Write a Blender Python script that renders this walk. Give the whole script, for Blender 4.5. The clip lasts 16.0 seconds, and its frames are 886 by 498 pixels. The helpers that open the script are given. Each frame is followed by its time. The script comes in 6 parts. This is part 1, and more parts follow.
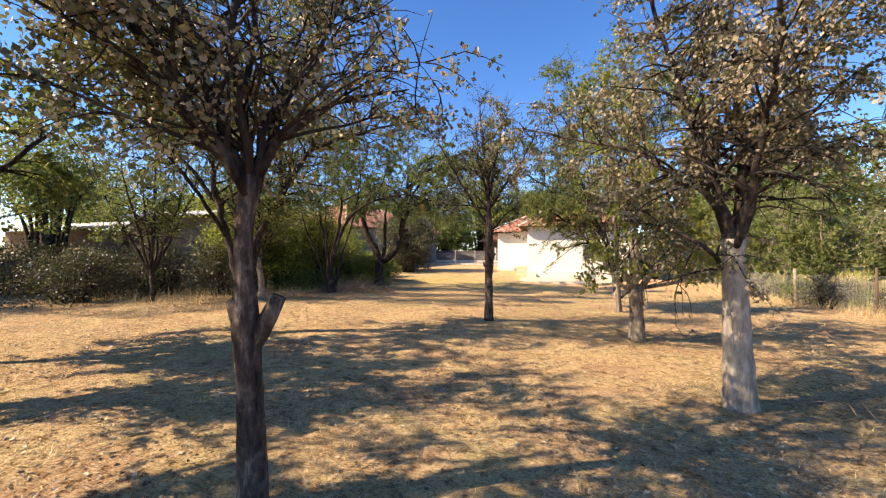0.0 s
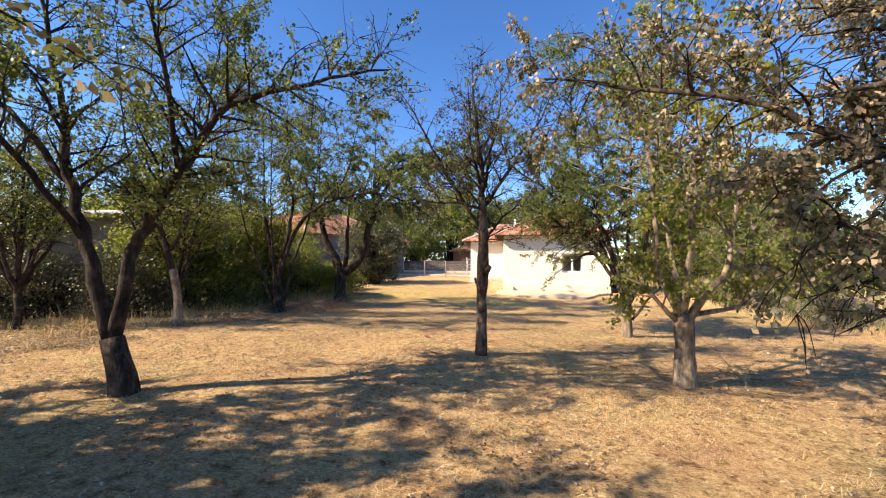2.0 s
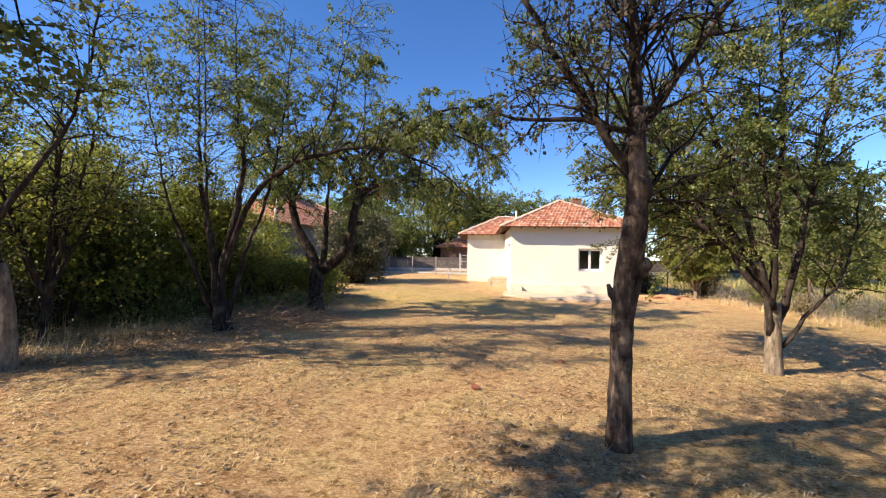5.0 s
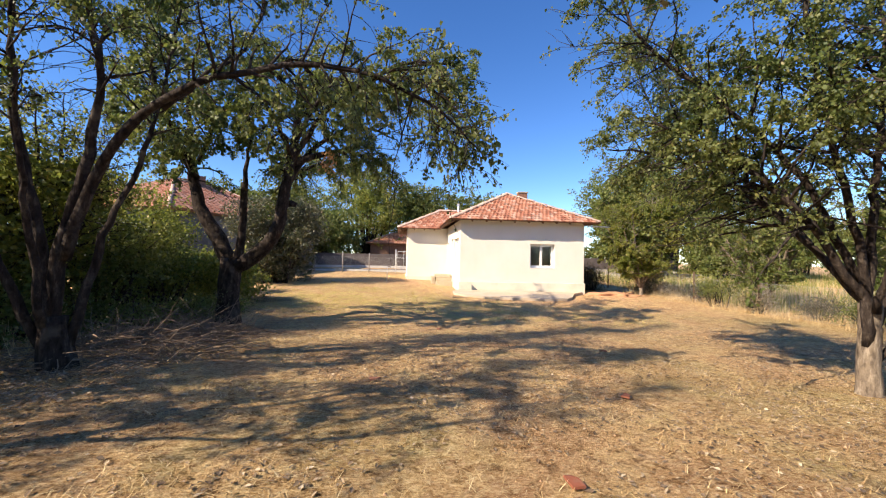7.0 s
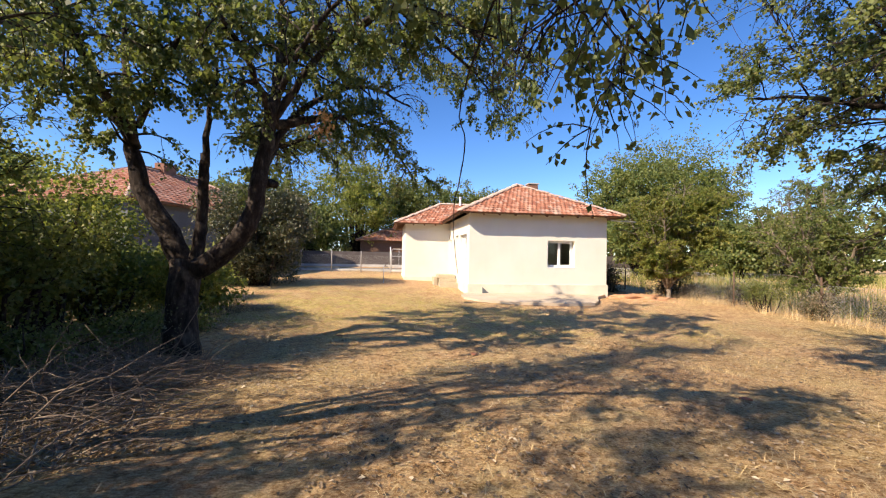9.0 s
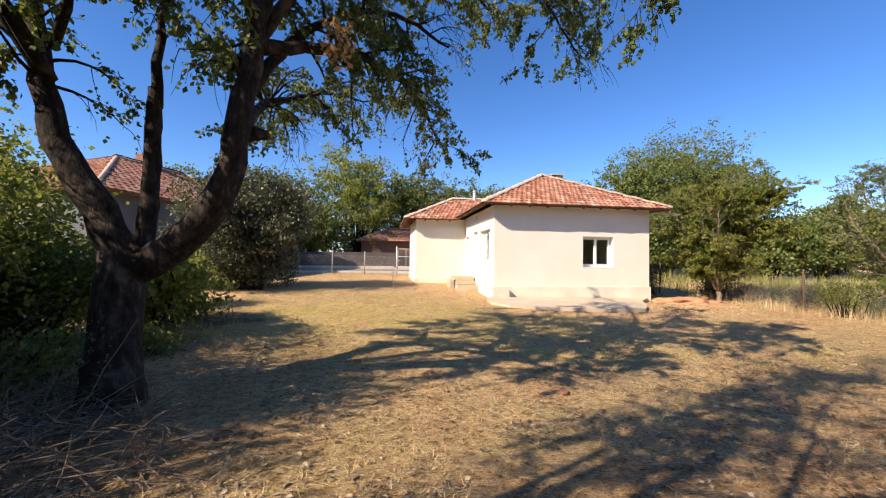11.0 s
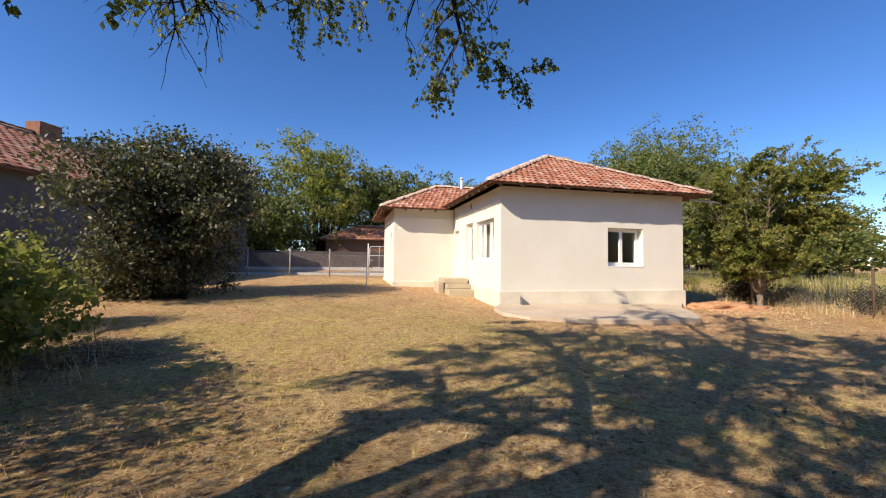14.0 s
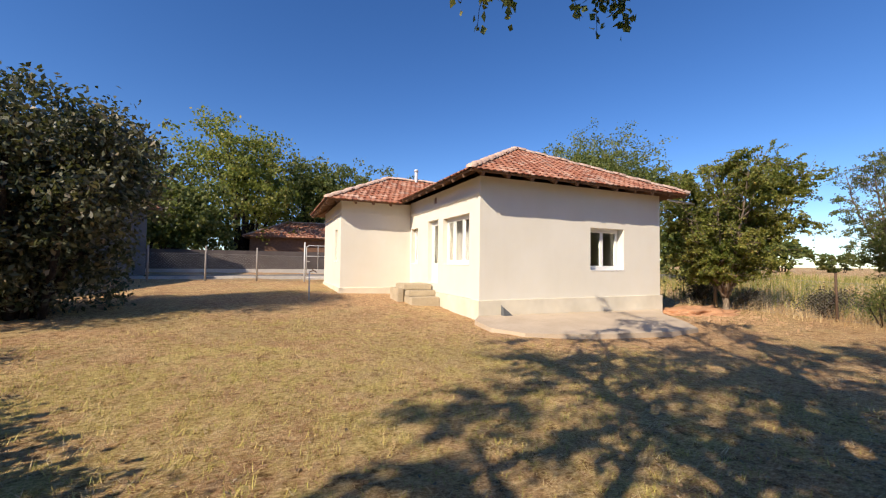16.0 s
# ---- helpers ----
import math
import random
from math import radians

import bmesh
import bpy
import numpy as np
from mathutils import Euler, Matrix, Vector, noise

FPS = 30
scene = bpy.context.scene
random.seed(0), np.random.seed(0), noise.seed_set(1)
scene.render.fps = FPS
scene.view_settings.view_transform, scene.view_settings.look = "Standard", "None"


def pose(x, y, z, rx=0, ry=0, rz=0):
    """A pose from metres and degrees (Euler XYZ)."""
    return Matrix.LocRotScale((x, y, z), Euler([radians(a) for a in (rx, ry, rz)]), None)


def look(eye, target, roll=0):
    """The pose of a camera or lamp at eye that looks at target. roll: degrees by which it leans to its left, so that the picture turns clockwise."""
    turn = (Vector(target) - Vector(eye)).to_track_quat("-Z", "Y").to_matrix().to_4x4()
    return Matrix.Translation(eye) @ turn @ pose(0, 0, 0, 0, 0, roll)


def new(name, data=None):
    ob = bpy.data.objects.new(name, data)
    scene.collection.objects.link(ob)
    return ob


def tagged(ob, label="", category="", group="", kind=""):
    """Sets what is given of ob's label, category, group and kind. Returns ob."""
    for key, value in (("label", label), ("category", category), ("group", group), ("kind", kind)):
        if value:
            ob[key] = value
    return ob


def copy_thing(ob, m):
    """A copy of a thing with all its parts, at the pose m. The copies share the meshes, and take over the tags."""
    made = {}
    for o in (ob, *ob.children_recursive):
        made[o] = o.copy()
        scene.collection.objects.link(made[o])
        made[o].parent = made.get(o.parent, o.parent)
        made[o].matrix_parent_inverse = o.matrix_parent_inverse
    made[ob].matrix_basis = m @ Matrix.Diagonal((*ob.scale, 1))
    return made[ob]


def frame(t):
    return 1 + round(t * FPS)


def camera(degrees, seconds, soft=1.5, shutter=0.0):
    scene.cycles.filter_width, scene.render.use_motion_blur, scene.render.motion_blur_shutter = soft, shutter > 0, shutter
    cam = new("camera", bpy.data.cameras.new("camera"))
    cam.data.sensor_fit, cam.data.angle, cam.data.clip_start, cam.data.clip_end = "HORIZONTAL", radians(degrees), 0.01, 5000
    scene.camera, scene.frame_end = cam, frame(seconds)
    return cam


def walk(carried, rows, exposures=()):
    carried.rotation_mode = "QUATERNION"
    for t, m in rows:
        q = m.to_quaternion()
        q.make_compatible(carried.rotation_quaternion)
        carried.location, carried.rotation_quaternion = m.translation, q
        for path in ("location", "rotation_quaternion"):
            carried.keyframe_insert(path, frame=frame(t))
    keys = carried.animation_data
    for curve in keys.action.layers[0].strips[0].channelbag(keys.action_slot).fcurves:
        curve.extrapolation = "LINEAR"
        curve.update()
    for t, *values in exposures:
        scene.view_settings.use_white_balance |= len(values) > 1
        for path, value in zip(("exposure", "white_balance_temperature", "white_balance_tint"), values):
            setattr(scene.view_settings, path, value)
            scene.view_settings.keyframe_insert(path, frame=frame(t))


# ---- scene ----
cam = camera(97.7, 16.0, 1.2)
PATH = [
    (0, (5.474, 1.439, 1.584), (5.009, 3.384, 1.602), 0.2),
    (0.5, (5.313, 1.951, 1.58), (4.906, 3.908, 1.644), 0.3),
    (1, (5.093, 2.528, 1.615), (4.729, 4.493, 1.685), 0.4),
    (1.5, (4.903, 3.082, 1.647), (4.581, 5.054, 1.714), 0.5),
    (2, (4.713, 3.657, 1.633), (4.418, 5.634, 1.702), 0.6),
    (2.5, (4.512, 4.293, 1.646), (4.232, 6.272, 1.716), 0.6),
    (3, (4.28, 4.908, 1.599), (4.017, 6.89, 1.667), 0.5),
    (3.5, (3.969, 5.486, 1.587), (3.72, 7.469, 1.652), 0.5),
    (3.7, (3.857, 5.703, 1.588), (3.612, 7.687, 1.657), 0.5),
    (5.8, (2.645, 8.362, 1.498), (2.618, 10.361, 1.548), 1.5),
    (6, (2.524, 8.594, 1.481), (2.572, 10.593, 1.535), 1.2),
    (6.5, (2.23, 9.191, 1.415), (2.389, 11.184, 1.47), 1.3),
    (7, (1.955, 9.776, 1.406), (2.171, 11.764, 1.459), 1.1),
    (7.5, (1.796, 10.416, 1.417), (2.05, 12.399, 1.469), 1.0),
    (8, (1.638, 11.038, 1.427), (1.908, 13.019, 1.476), 1.0),
    (8.5, (1.531, 11.679, 1.426), (1.811, 13.659, 1.474), 0.9),
    (9, (1.333, 12.312, 1.451), (1.619, 14.291, 1.492), 1.0),
    (9.5, (1.152, 12.904, 1.452), (1.442, 14.882, 1.496), 0.9),
    (10, (0.969, 13.493, 1.419), (1.262, 15.471, 1.464), 0.8),
    (12.5, (0.588, 16.514, 1.117), (0.983, 18.474, 1.191), 0.9),
    (13, (0.518, 17.066, 1.106), (0.973, 19.012, 1.176), 0.8),
    (13.5, (0.533, 17.687, 1.112), (0.991, 19.632, 1.179), 0.7),
    (14, (0.567, 18.328, 1.132), (1.037, 20.271, 1.199), 0.6),
    (14.5, (0.6, 18.931, 1.159), (1.094, 20.868, 1.226), 0.6),
    (15, (0.553, 19.518, 1.196), (1.12, 21.435, 1.264), 0.7),
    (15.5, (0.447, 20.076, 1.212), (1.141, 21.951, 1.279), 0.7),
    (16, (0.195, 20.572, 1.212), (0.999, 22.402, 1.283), 0.7),
]
walk(cam, [(t, look(eye, target, roll)) for t, eye, target, roll in PATH], [(0.0, 1.3, 7300, 10), (3.5, 1.1, 7150, 10), (7.0, 0.95, 6850, 10), (10.0, 0.88, 6900, 10), (12.5, 0.66, 6650, 10), (16.0, 0.42, 6750, 10)])

# ---- world and sun ----
world = bpy.data.worlds.new("sky_world")
scene.world = world
world.use_nodes = True
wn = world.node_tree
sky = wn.nodes.new("ShaderNodeTexSky")
sky.sky_type = "NISHITA"
sky.sun_disc = False
SUN_FROM = Vector((-0.714, -0.380, 0.588)).normalized()
sky.sun_elevation = math.asin(SUN_FROM.z)
sky.sun_rotation = math.atan2(SUN_FROM.x, SUN_FROM.y) % (2 * math.pi)
sky.air_density, sky.dust_density, sky.ozone_density = 0.8, 0.05, 3.6
deep = wn.nodes.new("ShaderNodeHueSaturation")
deep.inputs["Hue"].default_value = 0.509
deep.inputs["Saturation"].default_value = 1.22
wn.links.new(sky.outputs[0], deep.inputs["Color"])
wn.links.new(deep.outputs[0], wn.nodes["Background"].inputs[0])
wn.nodes["Background"].inputs[1].default_value = 0.130
sun = new("sun", bpy.data.lights.new("sun", "SUN"))
sun.data.energy, sun.data.angle, sun.data.color = 5.0, radians(0.55), (1.0, 0.87, 0.72)
sun.matrix_world = look(SUN_FROM * 50, (0, 0, 0))


# ---- materials ----
def material(name, rough=0.8, spec=0.3, metal=0.0):
    m = bpy.data.materials.new(name)
    m.use_nodes = True
    b = m.node_tree.nodes["Principled BSDF"]
    b.inputs["Roughness"].default_value = rough
    b.inputs["Specular IOR Level"].default_value = spec
    b.inputs["Metallic"].default_value = metal
    return m, m.node_tree, b


def noise_tex(nt, scale, detail=4.0, rough=0.55, stretch=None, world_space=True):
    n = nt.nodes.new("ShaderNodeTexNoise")
    n.inputs["Scale"].default_value, n.inputs["Detail"].default_value, n.inputs["Roughness"].default_value = scale, detail, rough
    co = nt.nodes.new("ShaderNodeNewGeometry").outputs["Position"] if world_space else nt.nodes.new("ShaderNodeTexCoord").outputs["Object"]
    if stretch:
        mp = nt.nodes.new("ShaderNodeMapping")
        mp.inputs["Scale"].default_value = stretch
        nt.links.new(co, mp.inputs[0])
        co = mp.outputs[0]
    nt.links.new(co, n.inputs["Vector"])
    return n.outputs["Fac"]


def ramp(nt, fac, stops, ease="LINEAR"):
    r = nt.nodes.new("ShaderNodeValToRGB")
    r.color_ramp.interpolation = ease
    e = r.color_ramp.elements
    while len(e) < len(stops):
        e.new(0.5)
    for el, (p, c) in zip(e, stops):
        el.position, el.color = p, (*c, 1)
    nt.links.new(fac, r.inputs[0])
    return r.outputs[0]


def mixed(nt, fac, a, b, mode="MIX"):
    m = nt.nodes.new("ShaderNodeMix")
    m.data_type, m.blend_type = "RGBA", mode
    for sock, v in ((m.inputs[0], fac), (m.inputs[6], a), (m.inputs[7], b)):
        if isinstance(v, (int, float)):
            sock.default_value = v
        elif isinstance(v, tuple):
            sock.default_value = (*v, 1)
        else:
            nt.links.new(v, sock)
    return m.outputs[2]


def bump(nt, b, height, strength, dist=0.02):
    n = nt.nodes.new("ShaderNodeBump")
    n.inputs["Strength"].default_value, n.inputs["Distance"].default_value = strength, dist
    nt.links.new(height, n.inputs["Height"])
    nt.links.new(n.outputs[0], b.inputs["Normal"])


def simple(name, c1, c2, scale=4.0, rough=0.8, spec=0.3, metal=0.0, bumps=0.3, fine=60.0, world_space=True):
    m, nt, b = material(name, rough, spec, metal)
    big, small = noise_tex(nt, scale, world_space=world_space), noise_tex(nt, fine, 3, world_space=world_space)
    col = ramp(nt, big, [(0.3, c1), (0.7, c2)])
    col = mixed(nt, 0.35, col, ramp(nt, small, [(0.3, tuple(0.6 * v for v in c1)), (0.7, tuple(min(1, 1.25 * v) for v in c2))]))
    nt.links.new(col, b.inputs["Base Color"])
    if bumps:
        bump(nt, b, small, bumps, 0.01)
    return m


def leaf_material(name, stops, light=0.38):
    m, nt, b = material(name, 0.5, 0.35)
    g = nt.nodes.new("ShaderNodeNewGeometry")
    col = ramp(nt, g.outputs["Random Per Island"], stops)
    col = mixed(nt, 0.25, col, ramp(nt, noise_tex(nt, 0.9, 2), [(0.35, stops[0][1]), (0.65, stops[-1][1])]))
    nt.links.new(col, b.inputs["Base Color"])
    tr = nt.nodes.new("ShaderNodeBsdfTranslucent")
    nt.links.new(mixed(nt, 0.45, col, (0.34, 0.40, 0.06), "MIX"), tr.inputs[0])
    mx = nt.nodes.new("ShaderNodeMixShader")
    mx.inputs[0].default_value = light
    nt.links.new(b.outputs[0], mx.inputs[1])
    nt.links.new(tr.outputs[0], mx.inputs[2])
    nt.links.new(mx.outputs[0], nt.nodes["Material Output"].inputs[0])
    return m


def ground_material():
    m, nt, b = material("dry_ground", 0.95, 0.1)
    broad, mid, fine = noise_tex(nt, 0.22, 3), noise_tex(nt, 1.1, 5), noise_tex(nt, 42, 4, 0.7)
    straw = noise_tex(nt, 19, 8, 0.85, (1.0, 2.4, 1.0))
    dry = ramp(nt, mid, [(0.32, (0.42, 0.215, 0.11)), (0.44, (0.62, 0.38, 0.19)), (0.56, (0.77, 0.54, 0.26)), (0.66, (0.53, 0.43, 0.18))])
    green = ramp(nt, fine, [(0.3, (0.26, 0.25, 0.07)), (0.7, (0.50, 0.43, 0.15))])
    gfac = ramp(nt, broad, [(0.50, (0, 0, 0)), (0.66, (0.8, 0.8, 0.8))])
    col = mixed(nt, gfac, dry, green)
    pos = nt.nodes.new("ShaderNodeNewGeometry").outputs["Position"]

    def patch(center, size, edge0, edge1):
        mp = nt.nodes.new("ShaderNodeMapping")
        mp.vector_type = "POINT"
        mp.inputs["Location"].default_value = (-center[0] / size[0], -center[1] / size[1], 0)
        mp.inputs["Scale"].default_value = (1 / size[0], 1 / size[1], 0)
        nt.links.new(pos, mp.inputs[0])
        ln = nt.nodes.new("ShaderNodeVectorMath")
        ln.operation = "LENGTH"
        nt.links.new(mp.outputs[0], ln.inputs[0])
        ad = nt.nodes.new("ShaderNodeMath")
        ad.operation = "ADD"
        nt.links.new(ln.outputs["Value"], ad.inputs[0])
        nt.links.new(mid, ad.inputs[1])
        return ramp(nt, ad.outputs[0], [(edge0, (1, 1, 1)), (edge1, (0, 0, 0))])

    soil = ramp(nt, fine, [(0.3, (0.62, 0.34, 0.17)), (0.7, (0.82, 0.54, 0.30))])
    col = mixed(nt, patch((8.5, 27.5), (8.0, 4.6), 0.95, 1.25), col, soil)
    col = mixed(nt, patch((2.6, 33.2), (4.0, 4.4), 0.95, 1.25), col, soil)
    tuft = noise_tex(nt, 7.0, 7, 0.8)
    col = mixed(nt, ramp(nt, tuft, [(0.40, (0.8, 0.8, 0.8)), (0.5, (0, 0, 0))]), col, (0.33, 0.185, 0.105))
    col = mixed(nt, 0.5, col, ramp(nt, straw, [(0.38, (0.13, 0.07, 0.04)), (0.49, (0.62, 0.40, 0.20)), (0.57, (1.0, 0.84, 0.52))]), "MIX")
    col = mixed(nt, 0.8, col, ramp(nt, noise_tex(nt, 55, 4, 0.8), [(0.38, (0.5, 0.45, 0.40)), (0.5, (0.95, 0.95, 0.95)), (0.66, (1.0, 1.0, 1.0))]), "MULTIPLY")
    lush = ramp(nt, straw, [(0.38, (0.20, 0.165, 0.045)), (0.48, (0.56, 0.46, 0.15)), (0.6, (0.92, 0.78, 0.36))])
    lf = noise_tex(nt, 1.7, 5, 0.7)
    lf = ramp(nt, lf, [(0.44, (0.0, 0.0, 0.0)), (0.60, (0.72, 0.72, 0.72))])
    for where, size in (((-0.8, 25.0), (9.0, 6.0)), ((4.0, 22.0), (6.0, 3.2))):
        col = mixed(nt, mixed(nt, 1.0, patch(where, size, 0.85, 1.35), lf, "MULTIPLY"), col, lush)
    clump = noise_tex(nt, 8.5, 6, 0.75)
    col = mixed(nt, 0.9, col, ramp(nt, clump, [(0.36, (0.30, 0.25, 0.21)), (0.45, (0.82, 0.77, 0.70)), (0.54, (1.0, 1.0, 1.0))]), "MULTIPLY")
    nt.links.new(col, b.inputs["Base Color"])
    bump(nt, b, straw, 0.9, 0.05)
    return m


def bark_material(name, c1, c2, c3):
    m, nt, b = material(name, 0.9, 0.15)
    crack = noise_tex(nt, 14, 6, 0.7, (1.0, 1.0, 0.28))
    patchy = noise_tex(nt, 4.5, 4)
    col = ramp(nt, crack, [(0.35, c1), (0.55, c2), (0.72, c3)])
    col = mixed(nt, ramp(nt, patchy, [(0.55, (0, 0, 0)), (0.7, (0.6, 0.6, 0.6))]), col, c3)
    nt.links.new(col, b.inputs["Base Color"])
    bump(nt, b, crack, 1.0, 0.03)
    return m


def plaster_material():
    m, nt, b = material("cream_plaster", 0.9, 0.15)
    big, streak, fine = noise_tex(nt, 0.8, 4), noise_tex(nt, 2.2, 4, 0.6, (1, 1, 0.25)), noise_tex(nt, 90, 3)
    col = ramp(nt, big, [(0.3, (0.725, 0.69, 0.59)), (0.7, (0.77, 0.74, 0.65))])
    col = mixed(nt, 0.08, col, ramp(nt, streak, [(0.35, (0.62, 0.54, 0.42)), (0.6, (0.80, 0.75, 0.66))]))
    nt.links.new(col, b.inputs["Base Color"])
    bump(nt, b, fine, 0.25, 0.004)
    return m


def tile_material():
    m, nt, b = material("clay_tile", 0.85, 0.2)
    info = nt.nodes.new("ShaderNodeObjectInfo").outputs["Random"]
    isl = nt.nodes.new("ShaderNodeNewGeometry").outputs["Random Per Island"]
    ad = nt.nodes.new("ShaderNodeMath")
    ad.operation = "ADD"
    nt.links.new(info, ad.inputs[0])
    nt.links.new(isl, ad.inputs[1])
    fr = nt.nodes.new("ShaderNodeMath")
    fr.operation = "FRACT"
    nt.links.new(ad.outputs[0], fr.inputs[0])
    col = ramp(nt, fr.outputs[0], [(0.0, (0.25, 0.085, 0.05)), (0.4, (0.38, 0.15, 0.085)), (0.75, (0.48, 0.225, 0.14)), (0.92, (0.54, 0.34, 0.25)), (1.0, (0.28, 0.17, 0.125))])
    dirt = noise_tex(nt, 7, 5, 0.65)
    col = mixed(nt, ramp(nt, dirt, [(0.48, (0, 0, 0)), (0.68, (0.8, 0.8, 0.8))]), col, (0.22, 0.15, 0.11))
    nt.links.new(col, b.inputs["Base Color"])
    bump(nt, b, noise_tex(nt, 50, 3), 0.4, 0.006)
    return m


def glass_material():
    m, nt, b = material("window_glass", 0.03, 0.5)
    b.inputs["Base Color"].default_value = (0.93, 0.96, 0.95, 1)
    b.inputs["Transmission Weight"].default_value = 1.0
    b.inputs["IOR"].default_value = 1.45
    return m


GROUND = ground_material()
PLASTER = plaster_material()
PLINTH = simple("plinth_plaster", (0.68, 0.62, 0.49), (0.74, 0.69, 0.57), 1.5, 0.92, 0.15, 0, 0, 1.2)
TILE = tile_material()
RIDGE = simple("ridge_mortar", (0.42, 0.23, 0.16), (0.66, 0.53, 0.44), 9, 0.9, 0.1)
SOFFIT = simple("brown_roof_wood", (0.14, 0.075, 0.045), (0.26, 0.15, 0.095), 6, 0.75, 0.25)
PVC = simple("white_pvc", (0.80, 0.80, 0.78), (0.84, 0.84, 0.82), 2, 0.35, 0.5, 0, 0)
GLASS = glass_material()
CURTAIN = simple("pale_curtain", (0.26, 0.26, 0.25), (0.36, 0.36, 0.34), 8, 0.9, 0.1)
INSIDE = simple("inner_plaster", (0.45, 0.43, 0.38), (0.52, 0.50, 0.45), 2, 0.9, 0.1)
CONCRETE = simple("old_concrete", (0.46, 0.37, 0.27), (0.60, 0.50, 0.38), 1.6, 0.9, 0.2, 0, 0.6)
STEPSTONE = simple("step_concrete", (0.40, 0.33, 0.23), (0.55, 0.47, 0.34), 3, 0.9, 0.2, 0, 0.6)
GREYWALL = simple("grey_render", (0.11, 0.12, 0.13), (0.17, 0.175, 0.18), 1.3, 0.92, 0.1, 0, 0.6)
STREETWALL = simple("street_wall_render", (0.075, 0.065, 0.062), (0.15, 0.125, 0.115), 2.0, 0.92, 0.1, 0, 0.7)
ASPHALT = simple("worn_asphalt", (0.16, 0.15, 0.14), (0.26, 0.24, 0.22), 2.5, 0.9, 0.2)
KERB = simple("kerb_stone", (0.45, 0.43, 0.40), (0.62, 0.60, 0.56), 3, 0.9, 0.2)
WHITEMETAL = simple("pale_painted_metal", (0.50, 0.51, 0.52), (0.66, 0.67, 0.67), 9, 0.5, 0.4, 0, 0)
WIRE = simple("galvanised_wire", (0.28, 0.28, 0.27), (0.42, 0.42, 0.40), 9, 0.55, 0.4, 0.4, 0)
RUST = simple("rusty_post", (0.07, 0.05, 0.04), (0.14, 0.085, 0.055), 9, 0.85, 0.2)
POSTWOOD = simple("weathered_post", (0.17, 0.13, 0.10), (0.34, 0.28, 0.21), 7, 0.9, 0.1)
POSTGREY = simple("grey_concrete_post", (0.24, 0.22, 0.20), (0.36, 0.33, 0.30), 5, 0.9, 0.1)
SHEETROOF = simple("weathered_sheet", (0.38, 0.36, 0.33), (0.58, 0.55, 0.50), 1.4, 0.8, 0.2)
SHEDWALL = simple("old_mud_wall", (0.16, 0.12, 0.085), (0.30, 0.23, 0.16), 1.5, 0.95, 0.1, 0, 0.8)
BRICK = simple("chimney_brick", (0.17, 0.09, 0.065), (0.30, 0.15, 0.10), 6, 0.9, 0.1, 0, 0.7)
REDSOIL = simple("red_soil", (0.42, 0.21, 0.11), (0.60, 0.34, 0.19), 4, 0.95, 0.1, 0, 1.0, 25)
LOOSEWOOD = simple("dead_twigs", (0.11, 0.075, 0.055), (0.34, 0.26, 0.19), 9, 0.9, 0.1)
STRAW = leaf_material("dry_straw", [(0.0, (0.34, 0.18, 0.08)), (0.35, (0.62, 0.40, 0.18)), (0.75, (0.82, 0.61, 0.30)), (1.0, (0.90, 0.76, 0.46))], 0.15)
GREENGRASS = leaf_material("yellow_green_grass", [(0.0, (0.24, 0.25, 0.045)), (0.5, (0.50, 0.44, 0.10)), (1.0, (0.84, 0.66, 0.24))], 0.2)
FIELDGREEN = leaf_material("field_green", [(0.0, (0.12, 0.15, 0.03)), (0.5, (0.26, 0.28, 0.06)), (1.0, (0.48, 0.42, 0.14))], 0.25)
CLOD = simple("crumbled_soil", (0.38, 0.22, 0.12), (0.60, 0.40, 0.24), 9, 0.95, 0.1, 0, 0)
LEAF_DUSTY = leaf_material("dusty_grey_green_leaves", [(0.0, (0.020, 0.030, 0.016)), (0.5, (0.055, 0.072, 0.036)), (0.82, (0.13, 0.14, 0.08)), (1.0, (0.27, 0.21, 0.14))], 0.15)
WITHERED = leaf_material("withered_orange_leaves", [(0.0, (0.30, 0.11, 0.04)), (0.5, (0.50, 0.21, 0.08)), (1.0, (0.62, 0.36, 0.18))], 0.3)
LITTER = leaf_material("fallen_leaves", [(0.0, (0.045, 0.028, 0.018)), (0.55, (0.16, 0.095, 0.055)), (0.85, (0.40, 0.28, 0.17)), (1.0, (0.72, 0.58, 0.40))], 0.1)
BARK_DARK = bark_material("dark_bark", (0.014, 0.010, 0.009), (0.045, 0.034, 0.028), (0.14, 0.112, 0.09))
BARK_PLUM = bark_material("reddish_plum_bark", (0.016, 0.012, 0.010), (0.085, 0.062, 0.050), (0.30, 0.235, 0.185))
BARK_GREY = bark_material("grey_bark", (0.08, 0.06, 0.045), (0.24, 0.19, 0.14), (0.46, 0.39, 0.30))
BARK_PALE = bark_material("smooth_pale_bark", (0.20, 0.165, 0.13), (0.34, 0.29, 0.235), (0.50, 0.44, 0.36))
LEAF_GREEN = leaf_material("green_leaves", [(0.0, (0.034, 0.056, 0.018)), (0.5, (0.09, 0.132, 0.036)), (0.86, (0.19, 0.235, 0.07)), (1.0, (0.34, 0.30, 0.11))])
LEAF_YELLOW = leaf_material("yellow_green_leaves", [(0.0, (0.06, 0.09, 0.022)), (0.5, (0.18, 0.23, 0.045)), (0.85, (0.34, 0.37, 0.08)), (1.0, (0.46, 0.34, 0.10))], 0.5)
